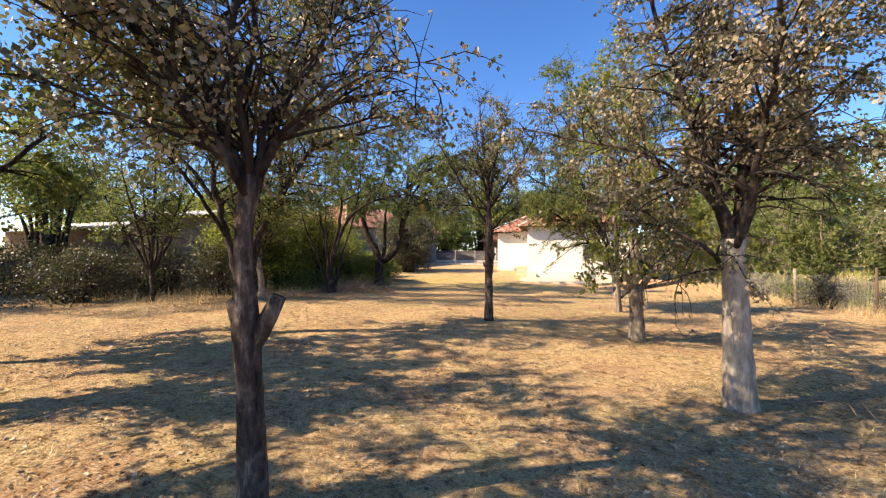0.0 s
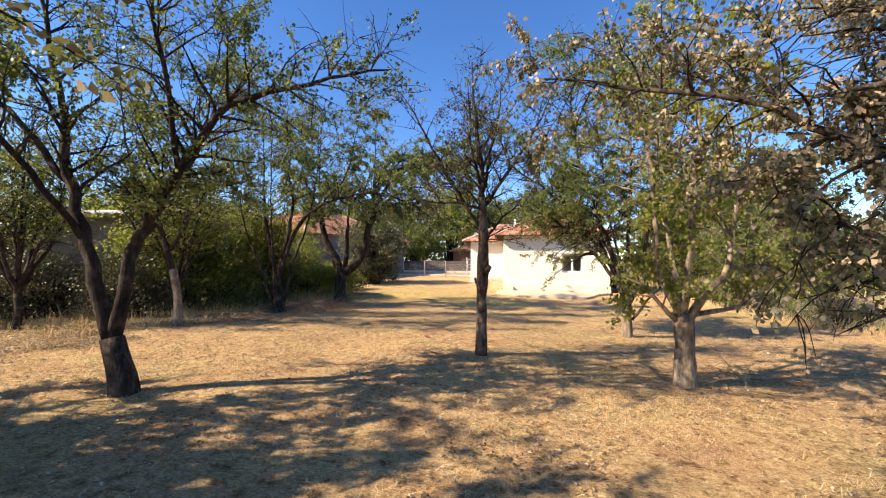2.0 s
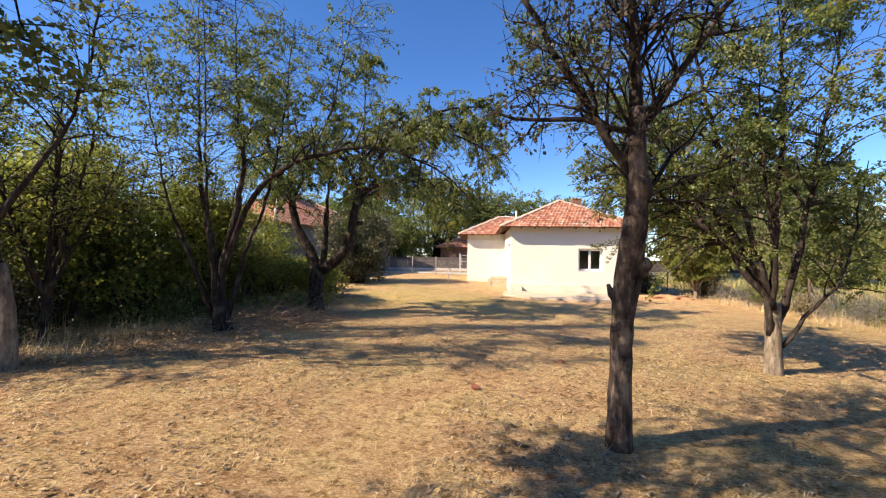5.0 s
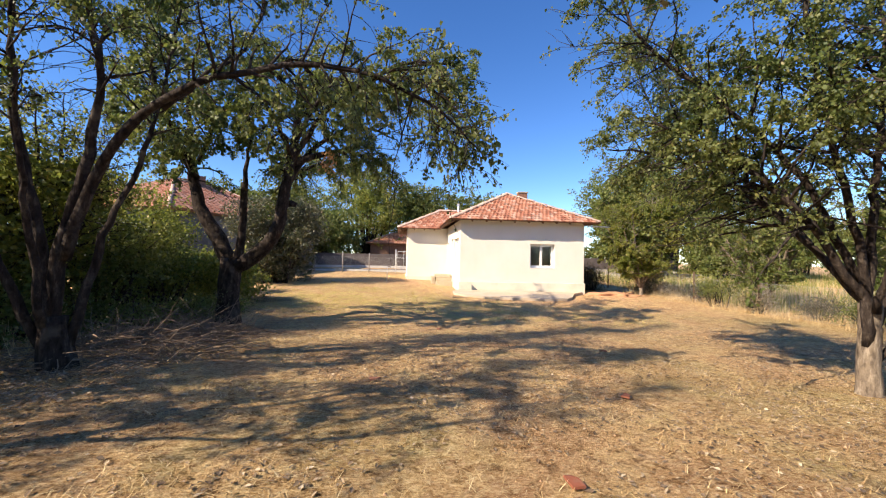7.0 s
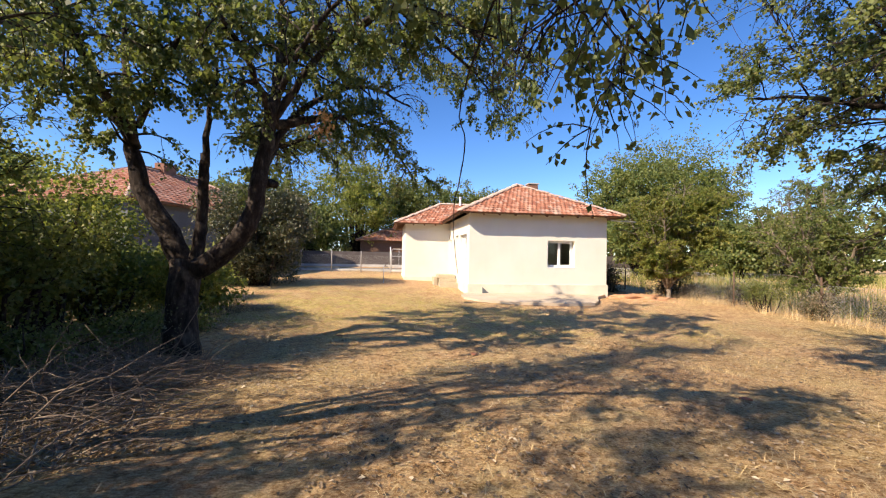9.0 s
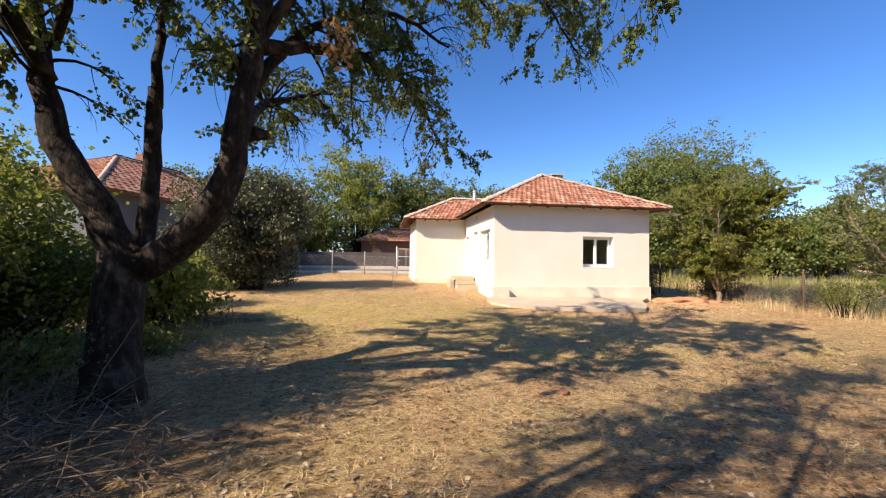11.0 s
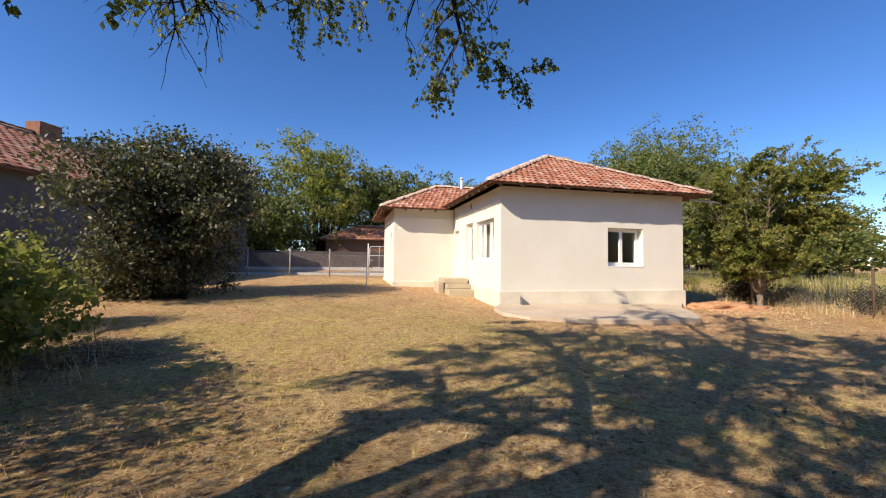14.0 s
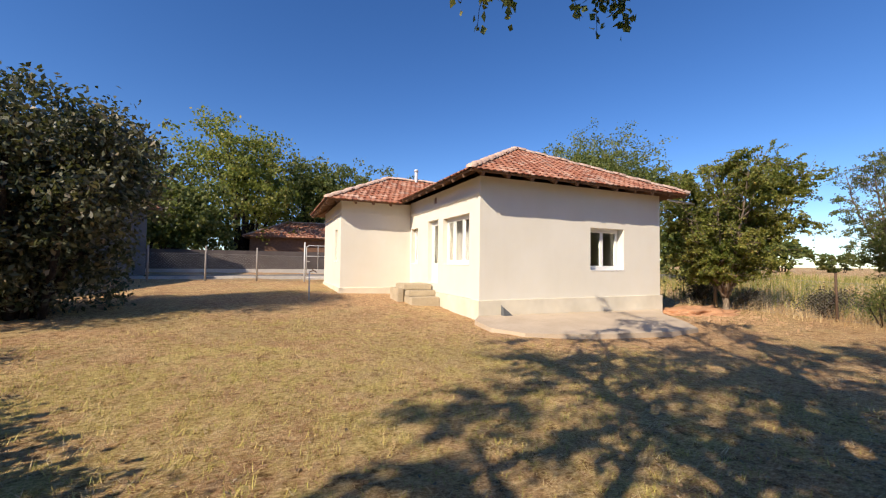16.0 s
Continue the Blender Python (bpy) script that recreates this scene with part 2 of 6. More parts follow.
LEAF_MID = leaf_material("mid_green_leaves", [(0.0, (0.05, 0.08, 0.022)), (0.5, (0.12, 0.165, 0.042)), (0.86, (0.22, 0.26, 0.07)), (1.0, (0.33, 0.29, 0.10))])
LEAF_DRY = leaf_material("drying_leaves", [(0.0, (0.05, 0.058, 0.030)), (0.4, (0.12, 0.118, 0.062)), (0.7, (0.25, 0.195, 0.13)), (1.0, (0.50, 0.37, 0.25))], 0.22)
LEAF_DARK = leaf_material("dark_dull_leaves", [(0.0, (0.016, 0.020, 0.011)), (0.45, (0.036, 0.040, 0.021)), (0.8, (0.075, 0.062, 0.042)), (1.0, (0.17, 0.125, 0.085))], 0.12)


# ---- mesh helpers ----
def mesh_thing(name, verts, faces, mat, parent=None, label="", smooth=False, kind=""):
    me = bpy.data.meshes.new(name)
    me.from_pydata([tuple(v) for v in verts], [], faces)
    me.materials.append(mat)
    if smooth:
        me.shade_smooth()
    ob = new(name, me)
    ob.parent = parent
    return tagged(ob, label=label, kind=kind)


def part(name, bm, mat, parent, label="", kind="", smooth=False):
    me = bpy.data.meshes.new(name)
    bm.to_mesh(me)
    bm.free()
    me.materials.append(mat)
    if smooth:
        me.shade_smooth()
    ob = new(name, me)
    ob.parent = parent
    return tagged(ob, label=label, kind=kind)


def thing(name, at, label, category, group="", kind="", turn=0.0):
    ob = new(name)
    ob.matrix_world = pose(*at, 0, 0, turn)
    return tagged(ob, label, category, group, kind)


def box(bm, x0, x1, y0, y1, z0, z1, bevel=0.0):
    r = bmesh.ops.create_cube(bm, size=1, matrix=Matrix.Translation(((x0 + x1) / 2, (y0 + y1) / 2, (z0 + z1) / 2)) @ Matrix.Diagonal((x1 - x0, y1 - y0, z1 - z0, 1)))
    if bevel:
        edges = {e for v in r["verts"] for e in v.link_edges}
        bmesh.ops.bevel(bm, geom=list(edges), offset=bevel, segments=2, affect="EDGES", clamp_overlap=True)


def boxes(name, rows, mat, parent, label="", bevel=0.0, kind=""):
    bm = bmesh.new()
    for r in rows:
        box(bm, *r, bevel)
    return part(name, bm, mat, parent, label, kind)


class Tubes:
    """Collects tapered bent tubes in one mesh."""

    def __init__(self):
        self.v, self.f = [], []

    def add(self, pts, radii, sides=6, rough=0.0, rng=random):
        pts = [Vector(p) for p in pts]
        start = len(self.v)
        ref = Vector((0.31, 0.17, 0.93)).normalized()
        for i, p in enumerate(pts):
            d = (pts[min(i + 1, len(pts) - 1)] - pts[max(i - 1, 0)])
            d = d.normalized() if d.length > 1e-6 else Vector((0, 0, 1))
            u = d.cross(ref) if i == 0 else side - d * side.dot(d)
            if u.length < 0.2:
                u = d.cross(Vector((1, 0, 0)))
            u.normalize()
            side = u
            w = d.cross(u)
            for k in range(sides):
                a = 2 * math.pi * k / sides
                r = radii[i] * (1 + rough * (rng.random() - 0.5))
                self.v.append(p + (u * math.cos(a) + w * math.sin(a)) * r)
        for i in range(len(pts) - 1):
            for k in range(sides):
                a, b = start + i * sides + k, start + i * sides + (k + 1) % sides
                self.f.append((a, b, b + sides, a + sides))
        self.f.append(tuple(start + k for k in reversed(range(sides))))
        self.f.append(tuple(start + (len(pts) - 1) * sides + k for k in range(sides)))

    def make(self, name, mat, parent, label="", kind=""):
        return mesh_thing(name, self.v, self.f, mat, parent, label, True, kind)


def smooth_line(pts, radii, step=0.22):
    """Resample a bent limb by Catmull-Rom, with its radii."""
    pts = [Vector(p) for p in pts]
    ext = [pts[0] * 2 - pts[1]] + pts + [pts[-1] * 2 - pts[-2]]
    out, rad = [], []
    for i in range(len(pts) - 1):
        n = max(1, int((pts[i + 1] - pts[i]).length / step))
        a, b, c, d = ext[i:i + 4]
        for k in range(n):
            t = k / n
            out.append(0.5 * ((2 * b) + (c - a) * t + (2 * a - 5 * b + 4 * c - d) * t * t + (3 * b - a - 3 * c + d) * t ** 3))
            rad.append(radii[i] + (radii[i + 1] - radii[i]) * t)
    return out + [pts[-1]], rad + [radii[-1]]


def leaf_cloud(name, centers, size, mat, parent, rng, hang=0.5, wide=0.37, label="", kind=""):
    """Leaves as bent four-cornered blades, one island each."""
    c = np.array(centers, dtype=np.float64).reshape(-1, 3)
    n = len(c)
    a = rng.normal(size=(n, 3))
    a[:, 2] -= hang * 1.5
    a /= np.linalg.norm(a, axis=1)[:, None]
    b = np.cross(a, rng.normal(size=(n, 3)))
    b /= np.linalg.norm(b, axis=1)[:, None] + 1e-9
    nn = np.cross(a, b)
    s = size * rng.uniform(0.6, 1.25, n)[:, None]
    v = np.empty((n, 4, 3))
    v[:, 0] = c
    v[:, 1] = c + a * s * 0.5 + b * s * wide + nn * s * 0.12
    v[:, 2] = c + a * s
    v[:, 3] = c + a * s * 0.5 - b * s * wide + nn * s * 0.12
    me = bpy.data.meshes.new(name)
    me.vertices.add(n * 4)
    me.vertices.foreach_set("co", v.ravel())
    me.loops.add(n * 4)
    me.loops.foreach_set("vertex_index", np.arange(n * 4, dtype=np.int32))
    me.polygons.add(n)
    me.polygons.foreach_set("loop_start", np.arange(0, n * 4, 4, dtype=np.int32))
    me.update()
    me.materials.append(mat)
    ob = new(name, me)
    ob.parent = parent
    return tagged(ob, label=label, kind=kind)


def smoothstep(v, a, b):
    t = min(1.0, max(0.0, (v - a) / (b - a)))
    return t * t * (3 - 2 * t)


def ground_z(x, y):
    """Height of the ground: falls a little towards the right-hand fence, dips before the house and rises to the street."""
    ex = min(9.0, max(-0.5, x))
    side = 0.10 - 0.036 * (ex + 0.5)
    dip = -0.11 - 0.022 * ex - 0.13 * smoothstep(y, 16.0, 19.5) * (1 - smoothstep(y, 25.0, 29.0))
    t = smoothstep(y, 11.0, 19.0)
    rise = 0.12 * smoothstep(y, 28.5, 31.5) * (1 - smoothstep(x, 3.5, 7.0)) + 0.16 * smoothstep(y, 30.0, 35.0) + 0.12 * smoothstep(y, 35.0, 41.0) + 0.2 * smoothstep(y, 42.0, 47.0)
    bumps = 0.035 * noise.noise(Vector((x * 0.55, y * 0.55, 0))) + 0.018 * noise.noise(Vector((x * 2.1, y * 2.1, 5)))
    return side * (1 - t) + dip * t + rise + (bumps if abs(x) < 40 and abs(y) < 70 else 0)


LANE = [(5.8, 0.0), (5.1, 2.5), (4.5, 4.3), (3.9, 5.6), (2.6, 8.4), (1.9, 10.0), (1.3, 12.4), (0.9, 14.0), (0.6, 16.5), (0.55, 18.5), (0.2, 20.6)]


def in_lane(p, room=0.75, top=2.3):
    """Whether a twig would hang into the open lane between the trees."""
    if p[2] > top:
        return False
    for (x0, y0), (x1, y1) in zip(LANE, LANE[1:]):
        dx, dy = x1 - x0, y1 - y0
        t = max(0, min(1, ((p[0] - x0) * dx + (p[1] - y0) * dy) / (dx * dx + dy * dy)))
        if (p[0] - x0 - t * dx) ** 2 + (p[1] - y0 - t * dy) ** 2 < room * room:
            return True
    return False


# ---- ground ----
def build_ground():
    def axis(fine0, fine1, step, far):
        mid = list(np.arange(fine0, fine1 + 1e-6, step))
        out, d = [], step
        v = fine1
        while v < far:
            d *= 1.35
            v += d
            out.append(v)
        lo, d, v = [], step, fine0
        while v > -far:
            d *= 1.35
            v -= d
            lo.append(v)
        return lo[::-1] + mid + out

    xs, ys = axis(-8, 18, 0.3, 900), axis(-4, 46, 0.3, 900)
    verts = [(x, y, ground_z(x, y)) for y in ys for x in xs]
    w = len(xs)
    faces = [(j * w + i, j * w + i + 1, (j + 1) * w + i + 1, (j + 1) * w + i) for j in range(len(ys) - 1) for i in range(w - 1)]
    ob = mesh_thing("ground", verts, faces, GROUND, None, "dry mown orchard ground with straw, bare soil and greener patches", True)
    tagged(ob, category="ground", kind="structure")


build_ground()


# ---- house ----
HX0, HX1, HY0, HY1 = 4.925, 11.45, 29.06, 38.95
WX0, WY0 = 2.36, 34.40
WT, WALL_TOP = 0.38, 3.42


def pierced_wall(name, along, a0, a1, c0, c1, z0, z1, holes, mat, parent):
    """A wall along x or y between a0 and a1 in one piece, with openings (a, b, low, high) through it."""
    aa = sorted({a0, a1, *(h[0] for h in holes), *(h[1] for h in holes)})
    zz = sorted({z0, z1, *(h[2] for h in holes), *(h[3] for h in holes)})
    verts, ids, faces = [], {}, []

    def vid(i, k, c):
        if (i, k, c) not in ids:
            ids[i, k, c] = len(verts)
            verts.append((aa[i], (c0, c1)[c], zz[k]) if along == "x" else ((c0, c1)[c], aa[i], zz[k]))
        return ids[i, k, c]

    def solid(i, k):
        if not (0 <= i < len(aa) - 1 and 0 <= k < len(zz) - 1):
            return False
        ma, mz = (aa[i] + aa[i + 1]) / 2, (zz[k] + zz[k + 1]) / 2
        return not any(h[0] < ma < h[1] and h[2] < mz < h[3] for h in holes)

    for i in range(len(aa) - 1):
        for k in range(len(zz) - 1):
            if not solid(i, k):
                continue
            faces.append((vid(i, k, 0), vid(i + 1, k, 0), vid(i + 1, k + 1, 0), vid(i, k + 1, 0)))
            faces.append((vid(i, k, 1), vid(i, k + 1, 1), vid(i + 1, k + 1, 1), vid(i + 1, k, 1)))
            if not solid(i - 1, k):
                faces.append((vid(i, k, 0), vid(i, k + 1, 0), vid(i, k + 1, 1), vid(i, k, 1)))
            if not solid(i + 1, k):
                faces.append((vid(i + 1, k, 0), vid(i + 1, k, 1), vid(i + 1, k + 1, 1), vid(i + 1, k + 1, 0)))
            if not solid(i, k - 1):
                faces.append((vid(i, k, 0), vid(i, k, 1), vid(i + 1, k, 1), vid(i + 1, k, 0)))
            if not solid(i, k + 1):
                faces.append((vid(i, k + 1, 0), vid(i + 1, k + 1, 0), vid(i + 1, k + 1, 1), vid(i, k + 1, 1)))
    return mesh_thing(name, verts, faces, mat, parent)


FRONT_WIN = (8.56, 9.88, 1.06, 2.28)
BIG_WIN = (29.63, 31.34, 1.18, 2.54)
DOOR = (31.73, 32.58, 0.56, 2.58)
SMALL_WIN = (33.58, 34.26, 1.18, 2.44)
VENT = (31.88, 32.08, 3.10, 3.30)


def build_walls():
    house = thing("house", (0, 0, 0), "single-storey cream plastered house with a red tile hip roof", "house")
    base = 0.28
    pierced_wall("front_wall", "x", HX0, HX1, HY0, HY0 + WT, base, WALL_TOP, [FRONT_WIN], PLASTER, house)
    pierced_wall("side_wall", "y", HY0 + WT, WY0, HX0, HX0 + WT, base + 0.01, WALL_TOP, [BIG_WIN, DOOR, SMALL_WIN, VENT], PLASTER, house)
    pierced_wall("wing_front_wall", "x", WX0, HX0 + WT, WY0, WY0 + WT, base + 0.01, WALL_TOP - 0.05, [], PLASTER, house)
    pierced_wall("wing_side_wall", "y", WY0 + WT, HY1, WX0, WX0 + WT, base + 0.01, WALL_TOP - 0.05, [(35.2, 35.75, 1.2, 2.4)], PLASTER, house)
    boxes("back_wall", [(WX0 + WT, HX1, HY1 - WT, HY1, base, WALL_TOP)], PLASTER, house)
    boxes("east_wall", [(HX1 - WT, HX1, HY0 + WT, HY1 - WT, base, WALL_TOP)], PLASTER, house)
    p = 0.05
    for row in [(HX0 - p, HX1 + p, HY0 - p, HY0 + WT, -0.5, base), (HX0 - p, HX0 + WT, HY0 + WT, WY0, -0.5, base + 0.002),
                (WX0 - p, HX0 + WT, WY0 - p, WY0 + WT, -0.4, base + 0.012), (WX0 - p, WX0 + WT, WY0 + WT, HY1, -0.4, base + 0.012),
                (HX1 - WT, HX1 + p, HY0 + WT, HY1, -0.5, base), (WX0 + WT, HX1 - WT, HY1 - WT, HY1 + p, -0.4, base)]:
        boxes("plinth", [row], PLINTH, house, "yellowed cement plinth", 0.008)
    z = 2.93
    boxes("side_moulding", [(HX0 - 0.035, HX0 + 0.002, HY0 - 0.0, WY0, z, z + 0.07), (HX0 - 0.05, HX0 - 0.035, HY0, WY0, z + 0.035, z + 0.075)], PLASTER, house)
    boxes("wing_moulding", [(WX0 - 0.035, HX0 - 0.05, WY0 - 0.03, WY0 + 0.002, z, z + 0.05), (WX0 - 0.035, WX0 + 0.002, WY0 + 0.002, HY1, z, z + 0.05)], PLASTER, house)
    boxes("room_floor", [(WX0 + WT, HX1 - WT, WY0 + WT, HY1 - WT, 0.3, 0.42), (HX0 + WT, HX1 - WT, HY0 + WT, WY0 + WT, 0.3, 0.42)], SOFFIT, house)
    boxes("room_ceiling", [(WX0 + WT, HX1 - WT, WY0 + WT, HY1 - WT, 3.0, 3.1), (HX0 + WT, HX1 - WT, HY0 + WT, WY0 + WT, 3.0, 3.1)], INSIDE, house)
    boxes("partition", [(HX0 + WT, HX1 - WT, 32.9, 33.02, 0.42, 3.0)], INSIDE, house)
    boxes("vent_grille", [(HX0 + 0.03, HX0 + 0.06, VENT[0], VENT[1], VENT[2], VENT[3])] , SOFFIT, house)
    return house


HOUSE = build_walls()


def window(name, along, a0, a1, z0, z1, face, bays, label, rec=0.14):
    """A white window set back in its opening; face: the wall's outer plane, inward positive."""
    w = new(name)
    w.parent = HOUSE
    tagged(w, label=label)
    d, t = 0.07, 0.06

    def rows(list_):
        return [(p, q, face + r, face + s, u, v) if along == "x" else (face + r, face + s, p, q, u, v) for p, q, r, s, u, v in list_]

    boxes("window_frame", rows([(a0, a1, rec, rec + d, z0, z0 + t), (a0, a1, rec, rec + d, z1 - t, z1), (a0, a0 + t, rec, rec + d, z0 + t, z1 - t), (a1 - t, a1, rec, rec + d, z0 + t, z1 - t)]), PVC, w, "", 0.006)
    boxes("window_sill", rows([(a0 + 0.001, a1 - 0.001, -0.012, rec, z0 - 0.03, z0 + 0.004)]), PVC, w, "white outer sill", 0.006)
    cuts = [a0 + t + (a1 - a0 - 2 * t) * c for c in bays]
    for i, (p, q) in enumerate(zip(cuts, cuts[1:])):
        s = 0.055
        boxes("sash", rows([(p, q, rec - 0.012, rec + 0.05, z0 + t, z0 + t + s), (p, q, rec - 0.012, rec + 0.05, z1 - t - s, z1 - t),
                            (p, p + s, rec - 0.012, rec + 0.05, z0 + t + s, z1 - t - s), (q - s, q, rec - 0.012, rec + 0.05, z0 + t + s, z1 - t - s)]), PVC, w, "", 0.005)
        g = boxes("pane", rows([(p + s, q - s, rec + 0.018, rec + 0.024, z0 + t + s, z1 - t - s)]), GLASS, w)
        g.visible_shadow = False
    return w


window("window", "x", *FRONT_WIN, HY0, (0, 0.5, 1), "white two-sash window in a deep reveal", 0.24)
window("window", "y", *BIG_WIN, HX0, (0, 0.34, 0.72, 1), "wide white three-part window beside the door")
window("window", "y", *SMALL_WIN, HX0, (0, 0.5, 1), "narrow white window near the inner corner")
window("window", "y", 35.2, 35.75, 1.2, 2.4, WX0, (0, 1), "narrow white window of the wing")


def build_door():
    d = new("door")
    d.parent = HOUSE
    tagged(d, label="white half-glazed entrance door above the steps")
    y0, y1, z0, z1 = DOOR
    x = HX0 + 0.14
    boxes("door_frame", [(x, x + 0.07, y0, y0 + 0.06, z0, z1), (x, x + 0.07, y1 - 0.06, y1, z0, z1), (x, x + 0.07, y0 + 0.06, y1 - 0.06, z1 - 0.06, z1)], PVC, d, "", 0.005)
    boxes("door_leaf", [(x + 0.01, x + 0.055, y0 + 0.06, y1 - 0.06, z0, 1.2), (x + 0.01, x + 0.055, y0 + 0.06, y0 + 0.16, 1.2, z1 - 0.06),
                        (x + 0.01, x + 0.055, y1 - 0.16, y1 - 0.06, 1.2, z1 - 0.06), (x + 0.01, x + 0.055, y0 + 0.16, y1 - 0.16, z1 - 0.16, z1 - 0.06)], PVC, d, "", 0.005)
    boxes("pane", [(x + 0.03, x + 0.036, y0 + 0.16, y1 - 0.16, 1.2, z1 - 0.16)], GLASS, d).visible_shadow = False
    boxes("door_handle", [(x - 0.03, x + 0.01, y0 + 0.09, y0 + 0.11, 1.45, 1.47), (x - 0.035, x - 0.02, y0 + 0.09, y0 + 0.21, 1.445, 1.475)], WHITEMETAL, d, "", 0.004)


build_door()
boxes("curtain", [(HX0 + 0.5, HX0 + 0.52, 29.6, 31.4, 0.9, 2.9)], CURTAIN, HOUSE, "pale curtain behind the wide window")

# roof planes: eave line (two corners), ridge line (two points), in outline order
EAVE = 3.41
OV = 0.57
SL = 0.508
MX0, MX1, MY0, MY1 = HX0 - OV, HX1 + OV, HY0 - OV, HY1 + OV
MCX, MRUN = (MX0 + MX1) / 2, (MX1 - MX0) / 2
APEX = EAVE + SL * MRUN
NX0, NY0 = WX0 - OV, WY0 - OV
NRUN = (MY1 - NY0) / 2
NTOP = EAVE - 0.10 + SL * NRUN
ROOF = [
    ("front_slope", [(MX0, MY0, EAVE), (MX1, MY0, EAVE), (MCX, MY0 + MRUN, APEX)]),
    ("west_slope", [(MX0, MY1, EAVE), (MX0, MY0, EAVE), (MCX, MY0 + MRUN, APEX), (MCX, MY1 - MRUN, APEX)]),
    ("east_slope", [(MX1, MY0, EAVE), (MX1, MY1, EAVE), (MCX, MY1 - MRUN, APEX), (MCX, MY0 + MRUN, APEX)]),
    ("back_slope", [(MX1, MY1, EAVE), (MX0, MY1, EAVE), (MCX, MY1 - MRUN, APEX)]),
    ("wing_front_slope", [(NX0, NY0, EAVE - 0.10), (MX0 + 0.0, NY0, EAVE - 0.10), (MX0 + NRUN, NY0 + NRUN, NTOP), (NX0 + NRUN, NY0 + NRUN, NTOP)]),
    ("wing_end_slope", [(NX0, NY0 + 2 * NRUN, EAVE - 0.10), (NX0, NY0, EAVE - 0.10), (NX0 + NRUN, NY0 + NRUN, NTOP)]),
    ("wing_back_slope", [(MX0, NY0 + 2 * NRUN, EAVE - 0.10), (NX0, NY0 + 2 * NRUN, EAVE - 0.10), (NX0 + NRUN, NY0 + NRUN, NTOP), (MX0 + NRUN, NY0 + NRUN, NTOP)]),
]


def build_roof():
    for name, pts in ROOF:
        pts = [Vector(p) for p in pts]
        nrm = (pts[1] - pts[0]).cross(pts[2] - pts[0]).normalized()
        n = len(pts)
        verts = pts + [p - nrm * 0.05 for p in pts]
        faces = [tuple(range(n)), tuple(reversed(range(n, 2 * n)))] + [(i, i + n, (i + 1) % n + n, (i + 1) % n) for i in range(n)]
        mesh_thing(name, verts, faces, SOFFIT, HOUSE, "dark boarded roof deck")
    # rafters below the eaves
    for x in np.arange(MX0 + 0.35, MX1, 0.72):
        mesh_rafter(Vector((x, MY0 + 0.02, EAVE - 0.07)), Vector((0, 1, SL)), 0.75)
    for y in np.arange(MY0 + 0.45, WY0 - 0.5, 0.62):
        mesh_rafter(Vector((MX0 + 0.02, y, EAVE - 0.07)), Vector((1, 0, SL)), 0.75)
    for x in np.arange(NX0 + 0.35, MX0 - 0.2, 0.62):
        mesh_rafter(Vector((x, NY0 + 0.02, EAVE - 0.17)), Vector((0, 1, SL)), 0.75)
    for y in np.arange(NY0 + 0.5, NY0 + 2 * NRUN, 0.7):
        mesh_rafter(Vector((NX0 + 0.02, y, EAVE - 0.17)), Vector((1, 0, SL)), 0.75)


def mesh_rafter(at, way, length):
    way = way.normalized()
    side = way.cross(Vector((0, 0, 1))).normalized() * 0.035
    up = side.cross(way).normalized() * 0.055
    v = [at + way * l + side * a + up * b for l in (0, length) for a, b in ((-1, -1), (1, -1), (1, 0.6), (-1, 0.6))]
    f = [(3, 2, 1, 0), (4, 5, 6, 7), (0, 1, 5, 4), (1, 2, 6, 5), (2, 3, 7, 6), (3, 0, 4, 7)]
    mesh_thing("rafter", v, f, SOFFIT, HOUSE)


build_roof()


def ridge_caps():
    def run(a, b):
        a, b = Vector(a), Vector(b)
        n = max(1, int((b - a).length / 0.36))
        d = (b - a) / n
        side = d.cross(Vector((0, 0, 1))).normalized()
        up = side.cross(d).normalized()
        for i in range(n):
            v, lift = [], 0.012 * math.sin(i * 2.7)
            for k, (s, r) in enumerate(((0, 0.125 + 0.012 * math.sin(i * 1.9)), (1.08, 0.095))):
                c = a + d * (i + s) + up * (0.035 + 0.012 * k + lift)
                for j in range(6):
                    t = math.pi * j / 5
                    v.append(c + side * math.cos(t) * r + up * math.sin(t) * r * 0.75)
            f = [(j, j + 1, j + 7, j + 6) for j in range(5)] + [(5, 4, 3, 2, 1, 0)]
            mesh_thing("ridge_tile", v, f, RIDGE, HOUSE, "", True)

    ap, ap2 = (MCX, MY0 + MRUN, APEX), (MCX, MY1 - MRUN, APEX)
    run((MX0, MY0, EAVE), ap)
    run((MX1, MY0, EAVE), ap)
    run(ap, ap2)
    run((NX0, NY0, EAVE - 0.10), (NX0 + NRUN, NY0 + NRUN, NTOP))
    run((NX0 + NRUN, NY0 + NRUN, NTOP), (MX0 + NRUN * 0.85, NY0 + NRUN, NTOP))


ridge_caps()


